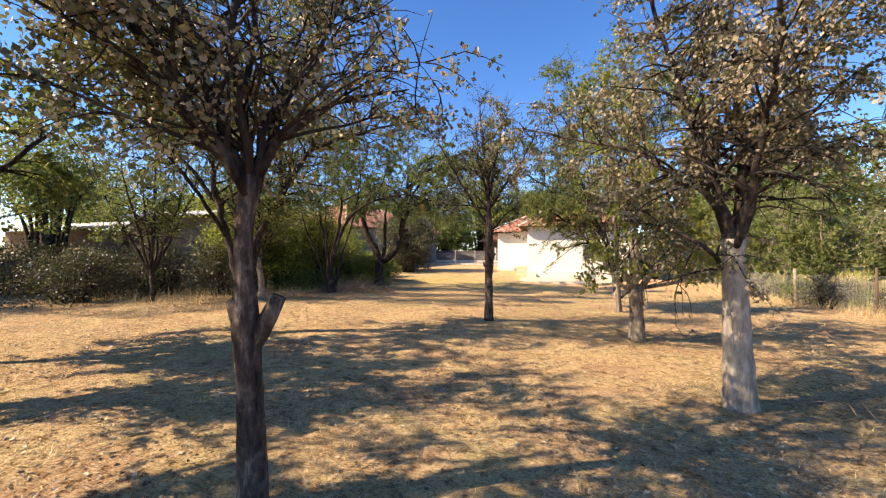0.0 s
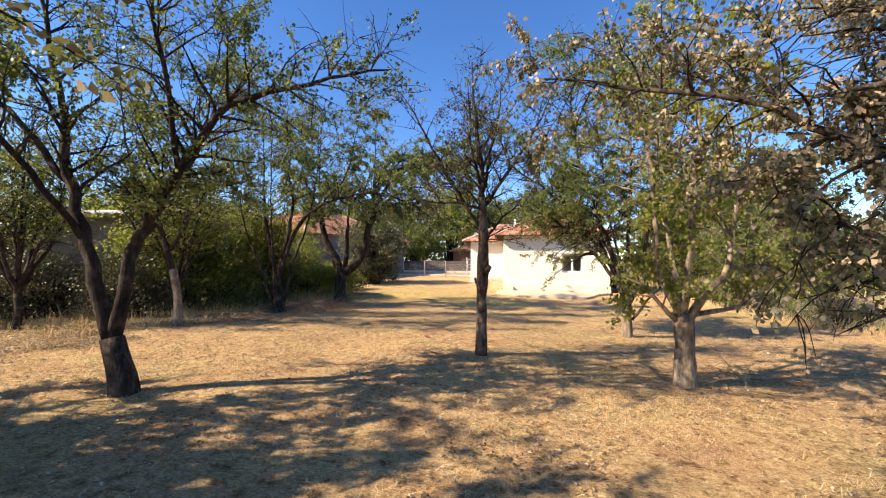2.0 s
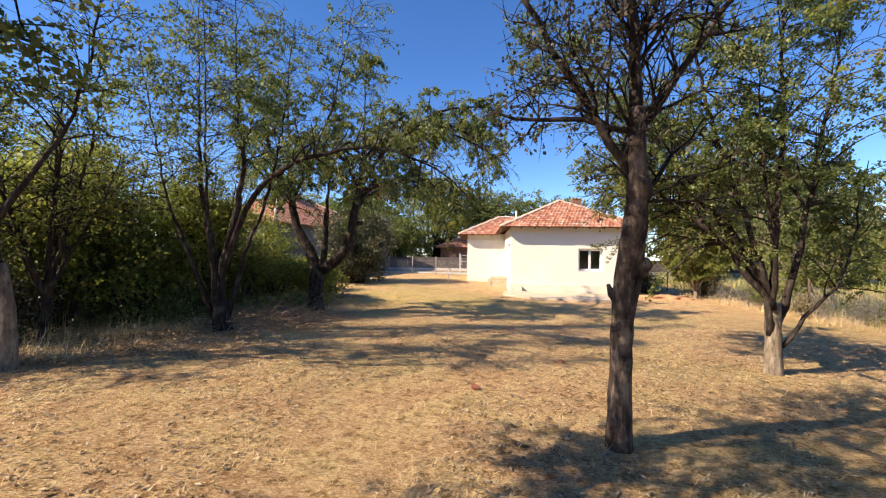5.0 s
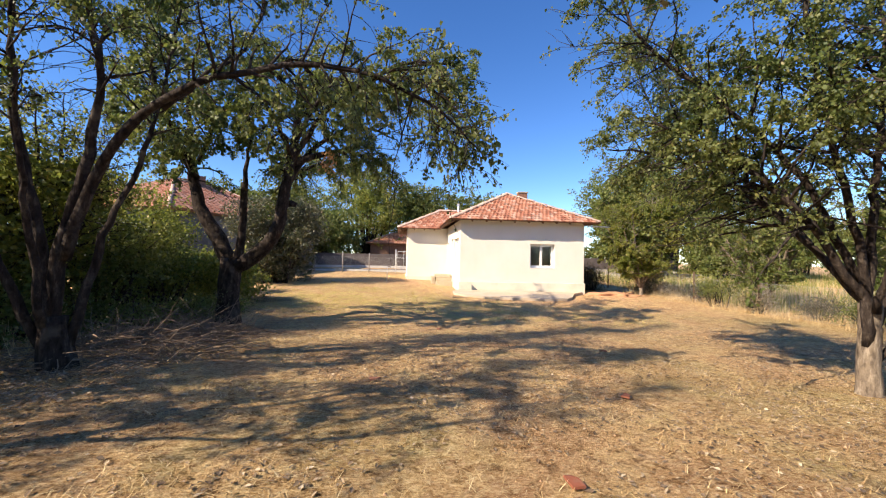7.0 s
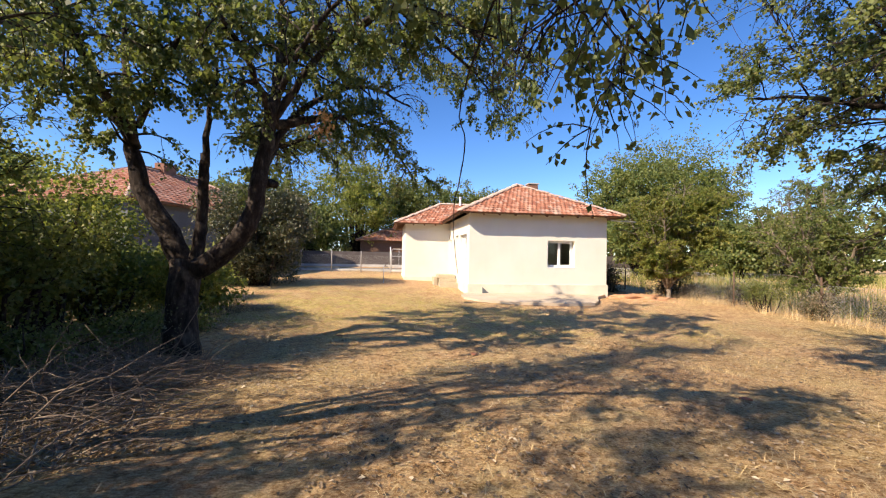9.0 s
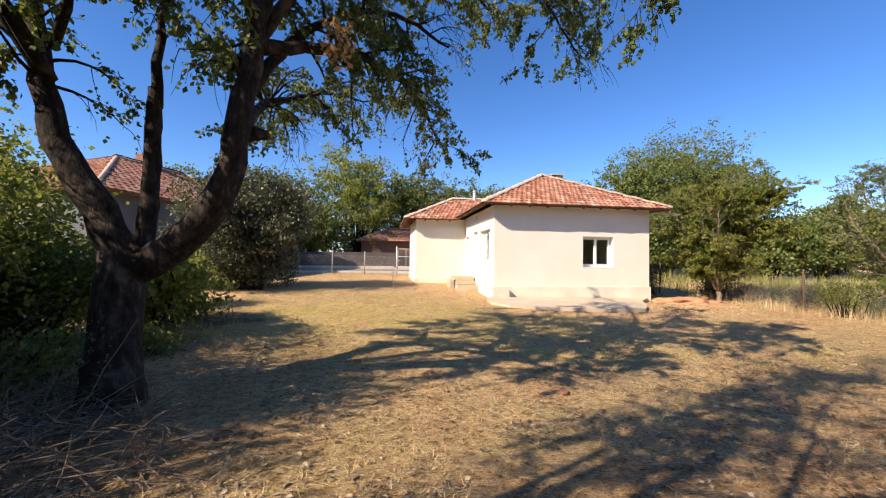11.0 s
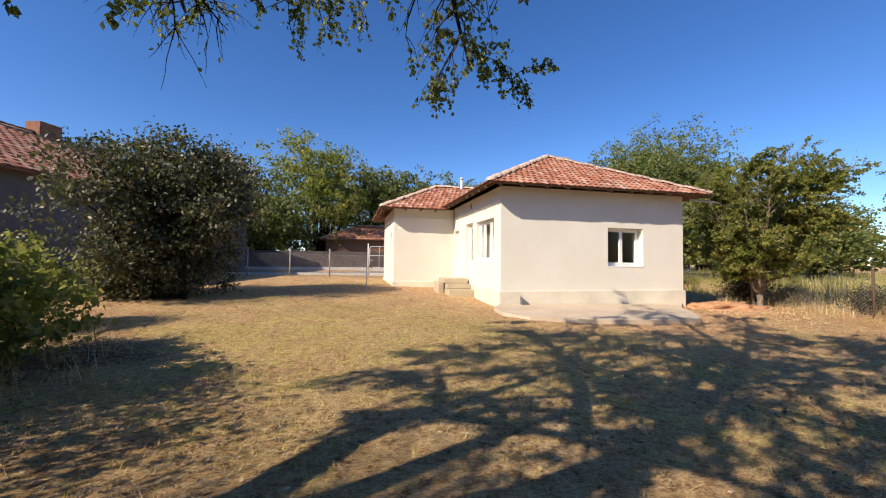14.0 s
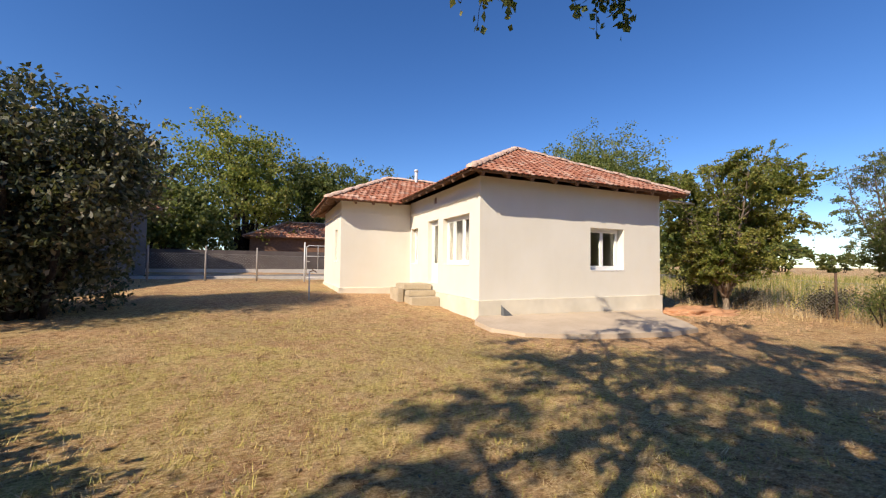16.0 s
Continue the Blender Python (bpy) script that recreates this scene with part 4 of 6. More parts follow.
quince = tree("quince_tree", (-2.09, 14.91), [(-2.11, 14.90, 0.05, 0.17), (-2.13, 14.88, 0.39, 0.15), (-2.14, 14.88, 0.64, 0.13)],
     [[(-2.15, 14.88, 0.34, 0.09), (-2.11, 14.86, 1.23, 0.08), (-1.87, 14.82, 2.21, 0.065), (-1.67, 14.76, 3.47, 0.04), (-1.82, 14.76, 4.65, 0.015)],
      [(-2.20, 14.88, 0.44, 0.09), (-2.30, 14.85, 1.52, 0.07), (-2.60, 14.85, 2.88, 0.045), (-2.70, 14.84, 4.26, 0.015)],
      [(-2.06, 14.86, 1.32, 0.07), (-1.67, 14.77, 2.30, 0.06), (-1.08, 14.60, 3.03, 0.05), (-0.20, 14.42, 3.43, 0.04), (0.98, 14.26, 3.58, 0.03), (2.06, 14.27, 3.34, 0.02), (2.94, 14.47, 2.75, 0.008)],
      [(-2.01, 14.95, 0.24, 0.06), (-1.81, 15.05, 1.42, 0.045), (-1.47, 15.32, 2.78, 0.03), (-1.28, 15.49, 4.16, 0.012)],
      [(-2.25, 14.86, 0.24, 0.06), (-2.65, 14.66, 1.51, 0.045), (-3.14, 14.48, 2.98, 0.02)],
      [(-2.15, 14.77, 0.54, 0.05), (-2.06, 14.40, 1.81, 0.035), (-1.87, 13.96, 3.18, 0.015)],
      [(-0.88, 14.60, 3.09, 0.03), (-0.49, 14.96, 3.78, 0.022), (-0.11, 15.33, 4.55, 0.01)]],
     BARK_DARK, LEAF_GREEN, "old many-stemmed fruit tree with one long limb arching over the grass", 18, 1.0, 8, 0.055, 0.09, 0.2, 1.2, start=0.42, hang=0.9, tall=2.8)
apple = tree("old_apple_tree", (-1.93, 19.12), [(-1.93, 19.12, -0.34, 0.262), (-1.97, 19.20, 0.29, 0.232), (-2.00, 19.32, 0.86, 0.230), (-2.00, 19.42, 1.29, 0.25)],
     [[(-2.06, 19.52, 1.10, 0.191), (-2.38, 19.55, 1.81, 0.167), (-2.84, 19.58, 2.56, 0.144), (-3.11, 19.61, 3.71, 0.096), (-3.21, 19.59, 5.48, 0.032)],
      [(-1.96, 19.38, 1.10, 0.20), (-1.50, 19.28, 1.38, 0.175), (-1.08, 19.14, 1.71, 0.155), (-0.86, 19.06, 2.14, 0.142), (-0.72, 19.05, 2.95, 0.122), (-0.56, 19.23, 4.71, 0.078), (-0.54, 19.26, 5.99, 0.024)],
      [(-0.67, 19.26, 3.71, 0.072), (0.23, 19.10, 4.97, 0.056), (1.50, 18.87, 5.67, 0.045), (2.77, 18.71, 5.28, 0.029), (3.79, 18.60, 4.21, 0.013)],
      [(-0.79, 19.26, 3.08, 0.072), (-0.31, 19.74, 4.08, 0.056), (0.67, 20.46, 4.97, 0.040), (1.80, 21.06, 4.84, 0.019)],
      [(-3.02, 19.61, 3.20, 0.072), (-3.18, 18.90, 4.21, 0.047), (-3.14, 18.07, 5.23, 0.019)],
      [(-3.08, 19.61, 3.44, 0.064), (-4.10, 19.83, 4.47, 0.047), (-4.87, 20.05, 5.36, 0.019)],
      [(-0.67, 19.26, 3.96, 0.056), (0.11, 18.56, 4.97, 0.040), (1.04, 17.75, 5.48, 0.019)],
      [(-0.69, 19.26, 3.62, 0.088), (0.26, 20.36, 4.25, 0.055), (1.25, 21.73, 4.30, 0.039), (1.99, 22.96, 3.62, 0.013)],
      [(-0.97, 19.37, 2.51, 0.099), (-1.04, 20.49, 3.38, 0.066), (-1.23, 22.09, 4.12, 0.050), (-1.48, 23.71, 4.25, 0.017)],
      [(-1.17, 21.48, 3.87, 0.050), (-0.36, 22.47, 4.49, 0.033), (0.50, 23.71, 4.86, 0.013)],
      [(1.50, 18.87, 5.61, 0.039), (2.73, 19.99, 5.48, 0.028), (4.09, 20.98, 4.86, 0.013)],
      [(-0.54, 19.24, 4.74, 0.077), (0.50, 20.23, 5.85, 0.061), (1.86, 21.48, 6.41, 0.044), (3.23, 22.60, 6.35, 0.017)],
      [(-0.54, 19.24, 5.11, 0.077), (-0.12, 20.73, 6.35, 0.055), (0.26, 22.47, 6.98, 0.039), (0.63, 24.08, 6.98, 0.013)],
      [(0.26, 19.12, 4.98, 0.055), (1.86, 19.12, 6.11, 0.039), (3.72, 19.74, 6.47, 0.013)],
      [(-2.93, 19.60, 3.24, 0.08), (-2.85, 18.50, 3.95, 0.055), (-2.55, 17.30, 4.40, 0.035), (-2.10, 16.40, 4.55, 0.012)],
      [(-0.60, 19.25, 3.60, 0.06), (-0.75, 18.20, 4.30, 0.045), (-0.95, 17.10, 4.60, 0.012)],
      [(-2.93, 19.60, 3.60, 0.06), (-2.20, 19.00, 4.60, 0.045), (-1.40, 18.40, 5.10, 0.012)],
      [(-1.77, 19.40, 2.95, 0.066), (-1.72, 19.38, 3.70, 0.04), (-1.60, 19.35, 4.60, 0.012)]],
     BARK_DARK, LEAF_GREEN, "old forked apple tree with thick dark trunk and drooping twigs", 19, 1.05, 15, 0.07, 0.14, 0.1, 1.15, start=0.32, tall=2.3, hang=0.9,
     stubs=[[(-1.92, 19.48, 1.23, 0.121), (-1.81, 19.44, 1.95, 0.094), (-1.79, 19.42, 2.72, 0.083), (-1.77, 19.39, 3.14, 0.066)], [(-0.89, 19.33, 2.61, 0.099), (-0.67, 19.26, 2.66, 0.083), (-0.54, 19.22, 2.63, 0.055)]])


SPRAYS = [(2.95, 14.6, 2.75), (3.15, 14.5, 2.55), (2.72, 14.7, 2.85), (3.3, 14.8, 2.7), (2.45, 14.6, 3.0)]


def hanging_twigs():
    """Bare twigs of the long arching limb, and one long dry shoot that hangs down beside the lane."""
    rng = random.Random(5)
    off = quince.matrix_world.translation
    long = Tubes()
    pts = [(2.06, 14.27, 3.34), (1.96, 14.62, 3.05), (1.82, 14.94, 2.52), (1.86, 14.97, 2.27), (1.84, 14.97, 2.06), (1.79, 14.99, 1.80), (1.80, 14.98, 1.55), (1.83, 14.98, 1.33)]
    line, rad = smooth_line(pts, [0.012, 0.009, 0.005, 0.0045, 0.005, 0.004, 0.003, 0.002], 0.06)
    long.add([p - off + Vector((rng.uniform(-1, 1), rng.uniform(-1, 1), 0)) * 0.004 for p in line], rad, 5, 0.3, rng)
    long.make("hanging_shoot", BARK_DARK, quince, "long thin dry shoot hanging straight down")
    t, leafy = Tubes(), []
    for x, y, z in ((2.35, 15.0, 2.95), (2.6, 15.15, 2.95), (2.9, 15.2, 2.95), (2.1, 14.9, 3.0), (3.3, 15.0, 3.0)):
        stem = sag((2.5 + rng.uniform(-0.4, 0.4), 14.4, 3.05), Vector((x, y, z)) - Vector((2.5, 14.4, 3.05)), 0.75, 4, rng, 0.03, 0.12)
        t.add([p - off for p in stem], [0.010, 0.009, 0.008, 0.007, 0.006], 5)
        for k in range(5):
            s_ = sag(stem[2 + k % 3], (rng.uniform(-0.6, 0.8), rng.uniform(0.0, 0.8), rng.uniform(-0.9, 0.0)), rng.uniform(0.2, 0.42), 5, rng, 0.1, 0.3)
            t.add([p - off for p in s_], [0.006, 0.005, 0.005, 0.004, 0.003, 0.002], 4)
            for _ in range(3):
                e = sag(s_[rng.randint(1, 4)], (rng.uniform(-1, 1), rng.uniform(-1, 1), rng.uniform(-1, 0.3)), rng.uniform(0.05, 0.12), 2, rng, 0.1, 0.3)
                t.add([p - off for p in e], [0.004, 0.003, 0.002], 4)
            if x > 2.8:
                leafy += [tuple(s_[-1] - off + Vector((rng.gauss(0, 1), rng.gauss(0, 1), rng.gauss(0, 1))) * 0.05) for _ in range(6)]
    for x, y, z in SPRAYS:
        q = sag((x - 0.25, y - 0.1, z + 0.55), (0.35, 0.1, -0.6), 0.75, 6, rng, 0.12, 0.2)
        t.add([p - off for p in q], [0.007, 0.006, 0.005, 0.004, 0.003, 0.003, 0.002], 4)
        for k in range(15):
            leafy.append(tuple(q[rng.randint(2, 6)] - off + Vector((rng.gauss(0, 1), rng.gauss(0, 1), rng.gauss(0, 1))) * 0.045))
    t.make("twigwork", BARK_DARK, quince, "", "stuff")
    leaf_cloud("leaf_spray", leafy, 0.095, LEAF_GREEN, quince, np.random.default_rng(6), 0.9, kind="stuff")


hanging_twigs()


def ivy_on_trunk():
    """Small pale ivy leaves climbing the foot of the old apple trunk."""
    rng = random.Random(9)
    pts = []
    for _ in range(520):
        a, z = rng.uniform(2.4, 5.2), rng.random() ** 1.6 * 0.95
        r = 0.25 + 0.03 * rng.random() + 0.06 * max(0, 0.3 - z)
        if noise.noise(Vector((a * 2.2, z * 3.5, 4))) > -0.05:
            pts.append((math.cos(a) * r, math.sin(a) * r, z))
    leaf_cloud("ivy", pts, 0.035, LEAF_DUSTY, apple, np.random.default_rng(9), 0.8, kind="stuff", label="sparse pale ivy on the trunk foot")


ivy_on_trunk()


def dry_clump():
    """A clump of orange withered leaves hanging in the apple crown."""
    rng, off = random.Random(31), apple.matrix_world.translation
    pts = [tuple(Vector((0.22, 19.00, 3.65)) - off + Vector((rng.gauss(0, 0.10), rng.gauss(0, 0.10), rng.gauss(0, 0.13)))) for _ in range(110)]
    leaf_cloud("withered_leaves", pts, 0.075, WITHERED, apple, np.random.default_rng(32), 0.9, kind="stuff", label="clump of orange withered leaves")


dry_clump()


def fork_tree(x, y, h, spread, leaf, label, seed, bark=BARK_GREY, n=6, leaves=12, size=0.07, branch=1.0, low=0.6, group="orchard trees", r=0.1, density=1.0, name="fruit_tree", tall=0.0, start=0.15):
    """A tree further off, whose limbs are set round the trunk by chance."""
    rng = random.Random(seed * 7 + 1)
    gz = ground_z(x, y)
    trunk = [(x, y, gz, r), (x + 0.05, y, gz + low * 0.5, r * 0.9), (x, y, gz + low, r * 0.95)]
    limbs = []
    for i in range(n):
        a = 2 * math.pi * (i + rng.random() * 0.7) / n
        s, hh = spread * rng.uniform(0.35, 1.0), h * rng.uniform(0.7, 0.95)
        cx, cy = math.cos(a), math.sin(a)
        limbs.append([(x, y, gz + low * 0.9, r * 0.6), (x + cx * s * 0.4, y + cy * s * 0.4, gz + low + (hh - low) * 0.35, r * 0.42),
                      (x + cx * s * 0.8, y + cy * s * 0.8, gz + low + (hh - low) * 0.7, r * 0.26), (x + cx * s, y + cy * s, gz + hh, r * 0.08)])
    limbs.append([(x, y, gz + low * 0.9, r * 0.6), (x + 0.1, y, gz + h * 0.5, r * 0.4), (x, y + 0.1, gz + h * 0.9, r * 0.1)])
    return tree(name, (x, y), trunk, limbs, bark, leaf, label, seed, branch, leaves, size, group=group, density=density, start=start, tall=tall)


fork_tree(14.5, 28.9, 5.6, 2.3, LEAF_YELLOW, "bushy green tree beside the house at the fence", 31, n=13, leaves=30, size=0.072, branch=1.25, low=0.45, density=1.15, start=0.1)
fork_tree(16.3, 23.6, 5.0, 2.4, LEAF_MID, "low spreading grey-green tree behind the wire fence", 32, density=1.3, leaves=16, size=0.07, low=0.5)
fork_tree(16.4, 19.8, 4.8, 2.0, LEAF_MID, "spreading fruit tree behind the wire fence", 33, density=1.2, leaves=15, low=0.7)
fork_tree(16.4, 14.5, 4.6, 2.0, LEAF_GREEN, "leafy fruit tree on the fence line", 34, leaves=14, low=0.7)
fork_tree(12.5, 9.5, 4.8, 2.0, LEAF_GREEN, "leafy fruit tree near the fence", 35, leaves=14, low=1.2)
fork_tree(20.2, 20.9, 5.0, 2.2, LEAF_GREEN, "green tree standing in the dry field", 36, leaves=16, size=0.1, low=0.6)
# the next three stand out of view, added to throw shade over the lane
fork_tree(0.2, 1.0, 5.4, 2.2, LEAF_GREEN, "unseen fruit tree added for shade beside the start of the lane", 38, leaves=17, low=1.6, bark=BARK_DARK)
fork_tree(-2.4, 4.6, 5.4, 2.2, LEAF_GREEN, "unseen fruit tree added for shade at the hedge side", 39, leaves=17, low=1.6, bark=BARK_DARK)
fork_tree(-1.0, 3.4, 5.2, 2.3, LEAF_GREEN, "unseen full-crowned fruit tree added to shade the lane", 44, leaves=12, low=1.5, bark=BARK_DARK)
fork_tree(2.2, -2.6, 5.2, 2.0, LEAF_DRY, "drying fruit tree at the orchard's end", 40, leaves=8, low=1.6, bark=BARK_DARK)
fork_tree(18.7, 26.0, 6.0, 2.0, LEAF_GREEN, "spreading fine-leaved tree behind the fence by the field", 41, leaves=14, size=0.06, low=0.7)
for i, (x, y, h, sp, lf) in enumerate([(-4.2, 13.3, 4.7, 1.5, LEAF_YELLOW), (-4.4, 17.6, 5.0, 1.4, LEAF_YELLOW), (-5.6, 10.6, 5.4, 1.7, LEAF_GREEN), (-5.6, 15.4, 4.5, 1.4, LEAF_YELLOW)]):
    fork_tree(x, y, h, sp, lf, "tall thin-stemmed tree crowded into the hedge row", 142 + i, BARK_DARK, 7, 6, 0.055, 1.0, 0.8, "hedge row trees", 0.075, 1.1, "hedge_tree", start=0.3)


# ---- bushes, hedges and far trees ----
def bush(name, x, y, rx, ry, h, leaf, label, seed, count=9000, size=0.09, lift=0.0, category="bush", group="", lumps=7, stems=14, low=0.35, fat=1.0, loose=1.0, wide=0.37):
    """Stems from the ground under an uneven crown of leaf clumps with gaps."""
    rng, nrng = random.Random(seed), np.random.default_rng(seed)
    gz = ground_z(x, y)
    root = thing(name, (x, y, gz), label, category, group)
    t = Tubes()
    centers = []
    blobs = []
    for i in range(lumps):
        a, q = rng.uniform(0, 2 * math.pi), rng.uniform(0.1, 0.75)
        top = rng.uniform(low, 0.8)
        blobs.append((math.cos(a) * rx * q, math.sin(a) * ry * q, lift + (h - lift) * top, (rng.uniform(0.3, 0.5) * min(rx, ry) + 0.15 * h * rng.random()) * fat))
    blobs.append((0, 0, lift + (h - lift) * 0.72, 0.28 * (h - lift)))
    per = count // len(blobs)
    for bx, by, bz, br_ in blobs:
        n_cl = max(8, per // 26)
        for _ in range(n_cl):
            d = Vector((rng.gauss(0, 1), rng.gauss(0, 1), rng.gauss(0, 1))).normalized()
            rr = br_ * rng.uniform(0.6, 1.12) * (1 + 0.35 * noise.noise(Vector((bx + d.x * 2, by + d.y * 2, bz + d.z * 2 + seed))))
            c = Vector((bx, by, bz)) + Vector((d.x * rr * 1.1, d.y * rr * 1.1, d.z * rr * 0.95))
            if c.z < 0.05:
                c.z = rng.uniform(0.05, 0.5)
            if c.z > h:
                c.z = h - rng.random() * 0.3
            w = (0.13 + 0.05 * br_) * loose
            for _ in range(26):
                centers.append((c.x + rng.gauss(0, w), c.y + rng.gauss(0, w), max(0.02, c.z + rng.gauss(0, w * 0.7))))
            if rng.random() < 0.25:
                t.add(sag(c * 0.82, d + Vector((0, 0, 0.3)), 0.4, 3, rng, 0.05, 0.3), [0.008, 0.006, 0.004, 0.002], 3)
    for i in range(stems):
        bx, by, bz, _ = blobs[i % len(blobs)]
        foot = Vector((bx * 0.25 + rng.uniform(-0.2, 0.2), by * 0.25 + rng.uniform(-0.2, 0.2), -0.1))
        tip = Vector((bx + rng.uniform(-0.3, 0.3), by + rng.uniform(-0.3, 0.3), bz + rng.uniform(-0.2, 0.3)))
        mid = foot.lerp(tip, 0.5) + Vector((rng.uniform(-0.2, 0.2), rng.uniform(-0.2, 0.2), 0.15 * h))
        r = 0.015 + 0.012 * h
        pts, rad = smooth_line([foot, mid, tip], [r, r * 0.6, r * 0.2], 0.35)
        one = Tubes()
        one.add(pts, rad, 5, 0.1, rng)
        one.make("stem", BARK_DARK, root)
    if t.v:
        t.make("twigwork", BARK_DARK, root, "", "stuff")
    leaf_cloud("foliage", centers, size, leaf, root, nrng, 0.3, wide, kind="stuff")
    return root


bush("big_bush", -4.55, 31.0, 2.6, 2.4, 5.0, LEAF_DUSTY, "large dark dusty bush with long dull leaves", 50, 46000, 0.135, lumps=46, stems=34, low=0.1, fat=0.6, loose=0.95, wide=0.25)
bush("vine_bush", -3.7, 23.7, 1.45, 1.5, 1.7, LEAF_YELLOW, "low tangled bush with bright yellow-green leaves", 51, 11000, 0.12, loose=0.8)
bush("low_bush", -5.4, 22.4, 1.4, 1.6, 2.0, LEAF_GREEN, "low dark green bush crowded beside the apple tree", 56, 9000, 0.11, loose=0.8)
bush("shrub", -5.3, 20.9, 1.6, 1.8, 3.6, LEAF_YELLOW, "leafy yellow-green shrub on the hedge line", 52, 11000, 0.08)
bush("shrub", -4.5, 19.0, 1.3, 1.5, 2.7, LEAF_GREEN, "green shrub behind the apple tree", 53, 9000, 0.08)
bush("tall_shrub", -5.5, 17.2, 1.7, 1.6, 3.8, LEAF_YELLOW, "tall sunlit yellow-green shrub on the hedge line", 54, 17000, 0.09, lumps=12, fat=0.9)
bush("tall_shrub", -5.8, 14.5, 1.7, 1.5, 3.6, LEAF_YELLOW, "tall sunlit yellow-green shrub behind the quince", 55, 16000, 0.09, lumps=12, fat=0.9)
for i, (x, y, h, r) in enumerate([(-5.0, 12.6, 1.9, 1.3), (-6.9, 11.9, 1.75, 1.4), (-8.9, 11.4, 1.65, 1.5), (-11.2, 11.2, 1.7, 1.7), (-13.8, 11.4, 1.8, 1.8), (-7.6, 10.0, 1.5, 1.4), (-8.7, 7.2, 2.0, 1.5), (-9.0, 4.4, 2.2, 1.6), (-8.6, 1.6, 2.2, 1.6)]):
    bush("hedge_bush", x, y, r, r, h, LEAF_DARK, "dark overgrown hedge bush full of dead twigs", 60 + i, 9000, 0.06, group="hedge bushes", stems=46, low=0.15)
for i, (x, y, h, r) in enumerate([(-16.5, 22.0, 5.6, 2.6), (-15.0, 8.0, 4.6, 2.6), (-18.0, 17.5, 5.8, 3.0), (-15.0, 1.5, 5.0, 2.6), (-12.5, 19.8, 4.4, 2.2)]):
    bush("garden_tree", x, y, r, r, h, LEAF_GREEN if i % 2 else LEAF_YELLOW, "leafy tree in the neighbouring garden", 75 + i, 11000, 0.14, 1.2, "tree", "neighbouring garden trees", lumps=10)
for i, (x, y, h, r) in enumerate([(-2.0, 57.0, 12.6, 4.6), (3.6, 62.0, 11.6, 4.2), (8.6, 59.0, 10.8, 3.6), (-9.5, 56.0, 9.4, 4.4), (13.5, 61.0, 9.8, 4.2), (-6.0, 52.0, 6.0, 3.0), (11.0, 53.0, 6.0, 2.8), (-15.0, 54.0, 8.5, 4.4), (-10.5, 48.0, 5.6, 2.8), (-20.0, 50.0, 8.0, 4.2), (-24.0, 42.0, 7.5, 4.0)]):
    bush("street_tree", x, y, r, r, h, LEAF_GREEN if i != 0 else LEAF_YELLOW, "tall broad leafy tree across the street", 85 + i, 17000, 0.26, 0.1, "tree", "trees across the street", lumps=16, stems=18)
for i, (x, y, h, r) in enumerate([(26.0, 50.0, 12.6, 4.2), (31.6, 50.0, 16.0, 4.6), (36.0, 51.0, 12.8, 4.0), (24.5, 47.0, 7.0, 2.8), (21.5, 41.0, 5.2, 2.2), (27.5, 38.5, 4.6, 2.4), (34.5, 40.0, 5.0, 2.6), (41.0, 44.0, 6.5, 3.2)]):
    bush("field_tree", x, y, r, r, h, LEAF_MID, "tall leafy green tree beyond the house", 95 + i, 22000, 0.22, 0.1, "tree", "trees beyond the house", lumps=18, stems=18)
for i, (x, y, h, r) in enumerate([(-4.9, 15.8, 2.1, 1.2), (-4.7, 21.6, 1.9, 1.1), (-5.6, 18.8, 2.3, 1.3), (-5.2, 26.6, 1.6, 1.2)]):
    bush("hedge_bush", x, y, r, r * 1.2, h, LEAF_YELLOW if i % 2 else LEAF_GREEN, "dense low bush filling the hedge between the trunks", 160 + i, 8000, 0.08, group="hedge bushes", stems=22, low=0.1)
for i, (x, y, h, r) in enumerate([(-10.2, 18.3, 5.6, 2.2), (-12.0, 12.0, 6.0, 2.0)]):
    bush("garden_tree", x, y, r, r, h, (LEAF_YELLOW, LEAF_GREEN)[i % 2], "tall leafy tree behind the hedge row", 170 + i, 14000, 0.11, 1.0, "tree", "neighbouring garden trees", lumps=16, fat=0.8)
for i, (x, y, h, r) in enumerate([(-3.6, 18.2, 0.55, 0.9), (-3.1, 19.9, 0.5, 0.7), (-4.3, 16.9, 0.8, 1.0), (-3.0, 21.3, 0.4, 0.6)]):
    bush("undergrowth", x, y, r, r * 1.2, h, LEAF_GREEN, "low tangle of green weeds below the hedge", 190 + i, 3200, 0.06, group="hedge undergrowth", stems=12, low=0.1)
# added dark-leaved shrubs stand in for the dark gap behind the house corner
for i, (x, y, h, r) in enumerate([(13.3, 31.8, 1.5, 0.9), (12.9, 34.2, 1.6, 1.0), (15.9, 30.6, 1.3, 0.9)]):
    bush("stand_in_shrub", x, y, r, r, h, LEAF_DARK, "dark twiggy shrub standing in for the dark gap behind the house", 195 + i, 5000, 0.07, group="shrubs behind the house", stems=24, low=0.1)
far = bush("far_tree", 60.0, 75.0, 5.0, 4.5, 6.0, LEAF_GREEN, "distant green tree on the horizon", 110, 2000, 0.65, 0.0, "tree", "distant trees", stems=5)
for i in range(70):
    a, q = math.radians(-75 + i * 4.4), 95 + 22 * math.sin(i * 2.3)
    x, y = 5 + q * math.cos(a), 20 + q * math.sin(a)
    k = 0.75 + 0.35 * math.sin(i * 1.7)
    far.scale = (k * 1.5, k * 1.5, k)
    copy_thing(far, pose(x, y, -0.2, 0, 0, 47 * i))
far.scale = (1, 1, 1)
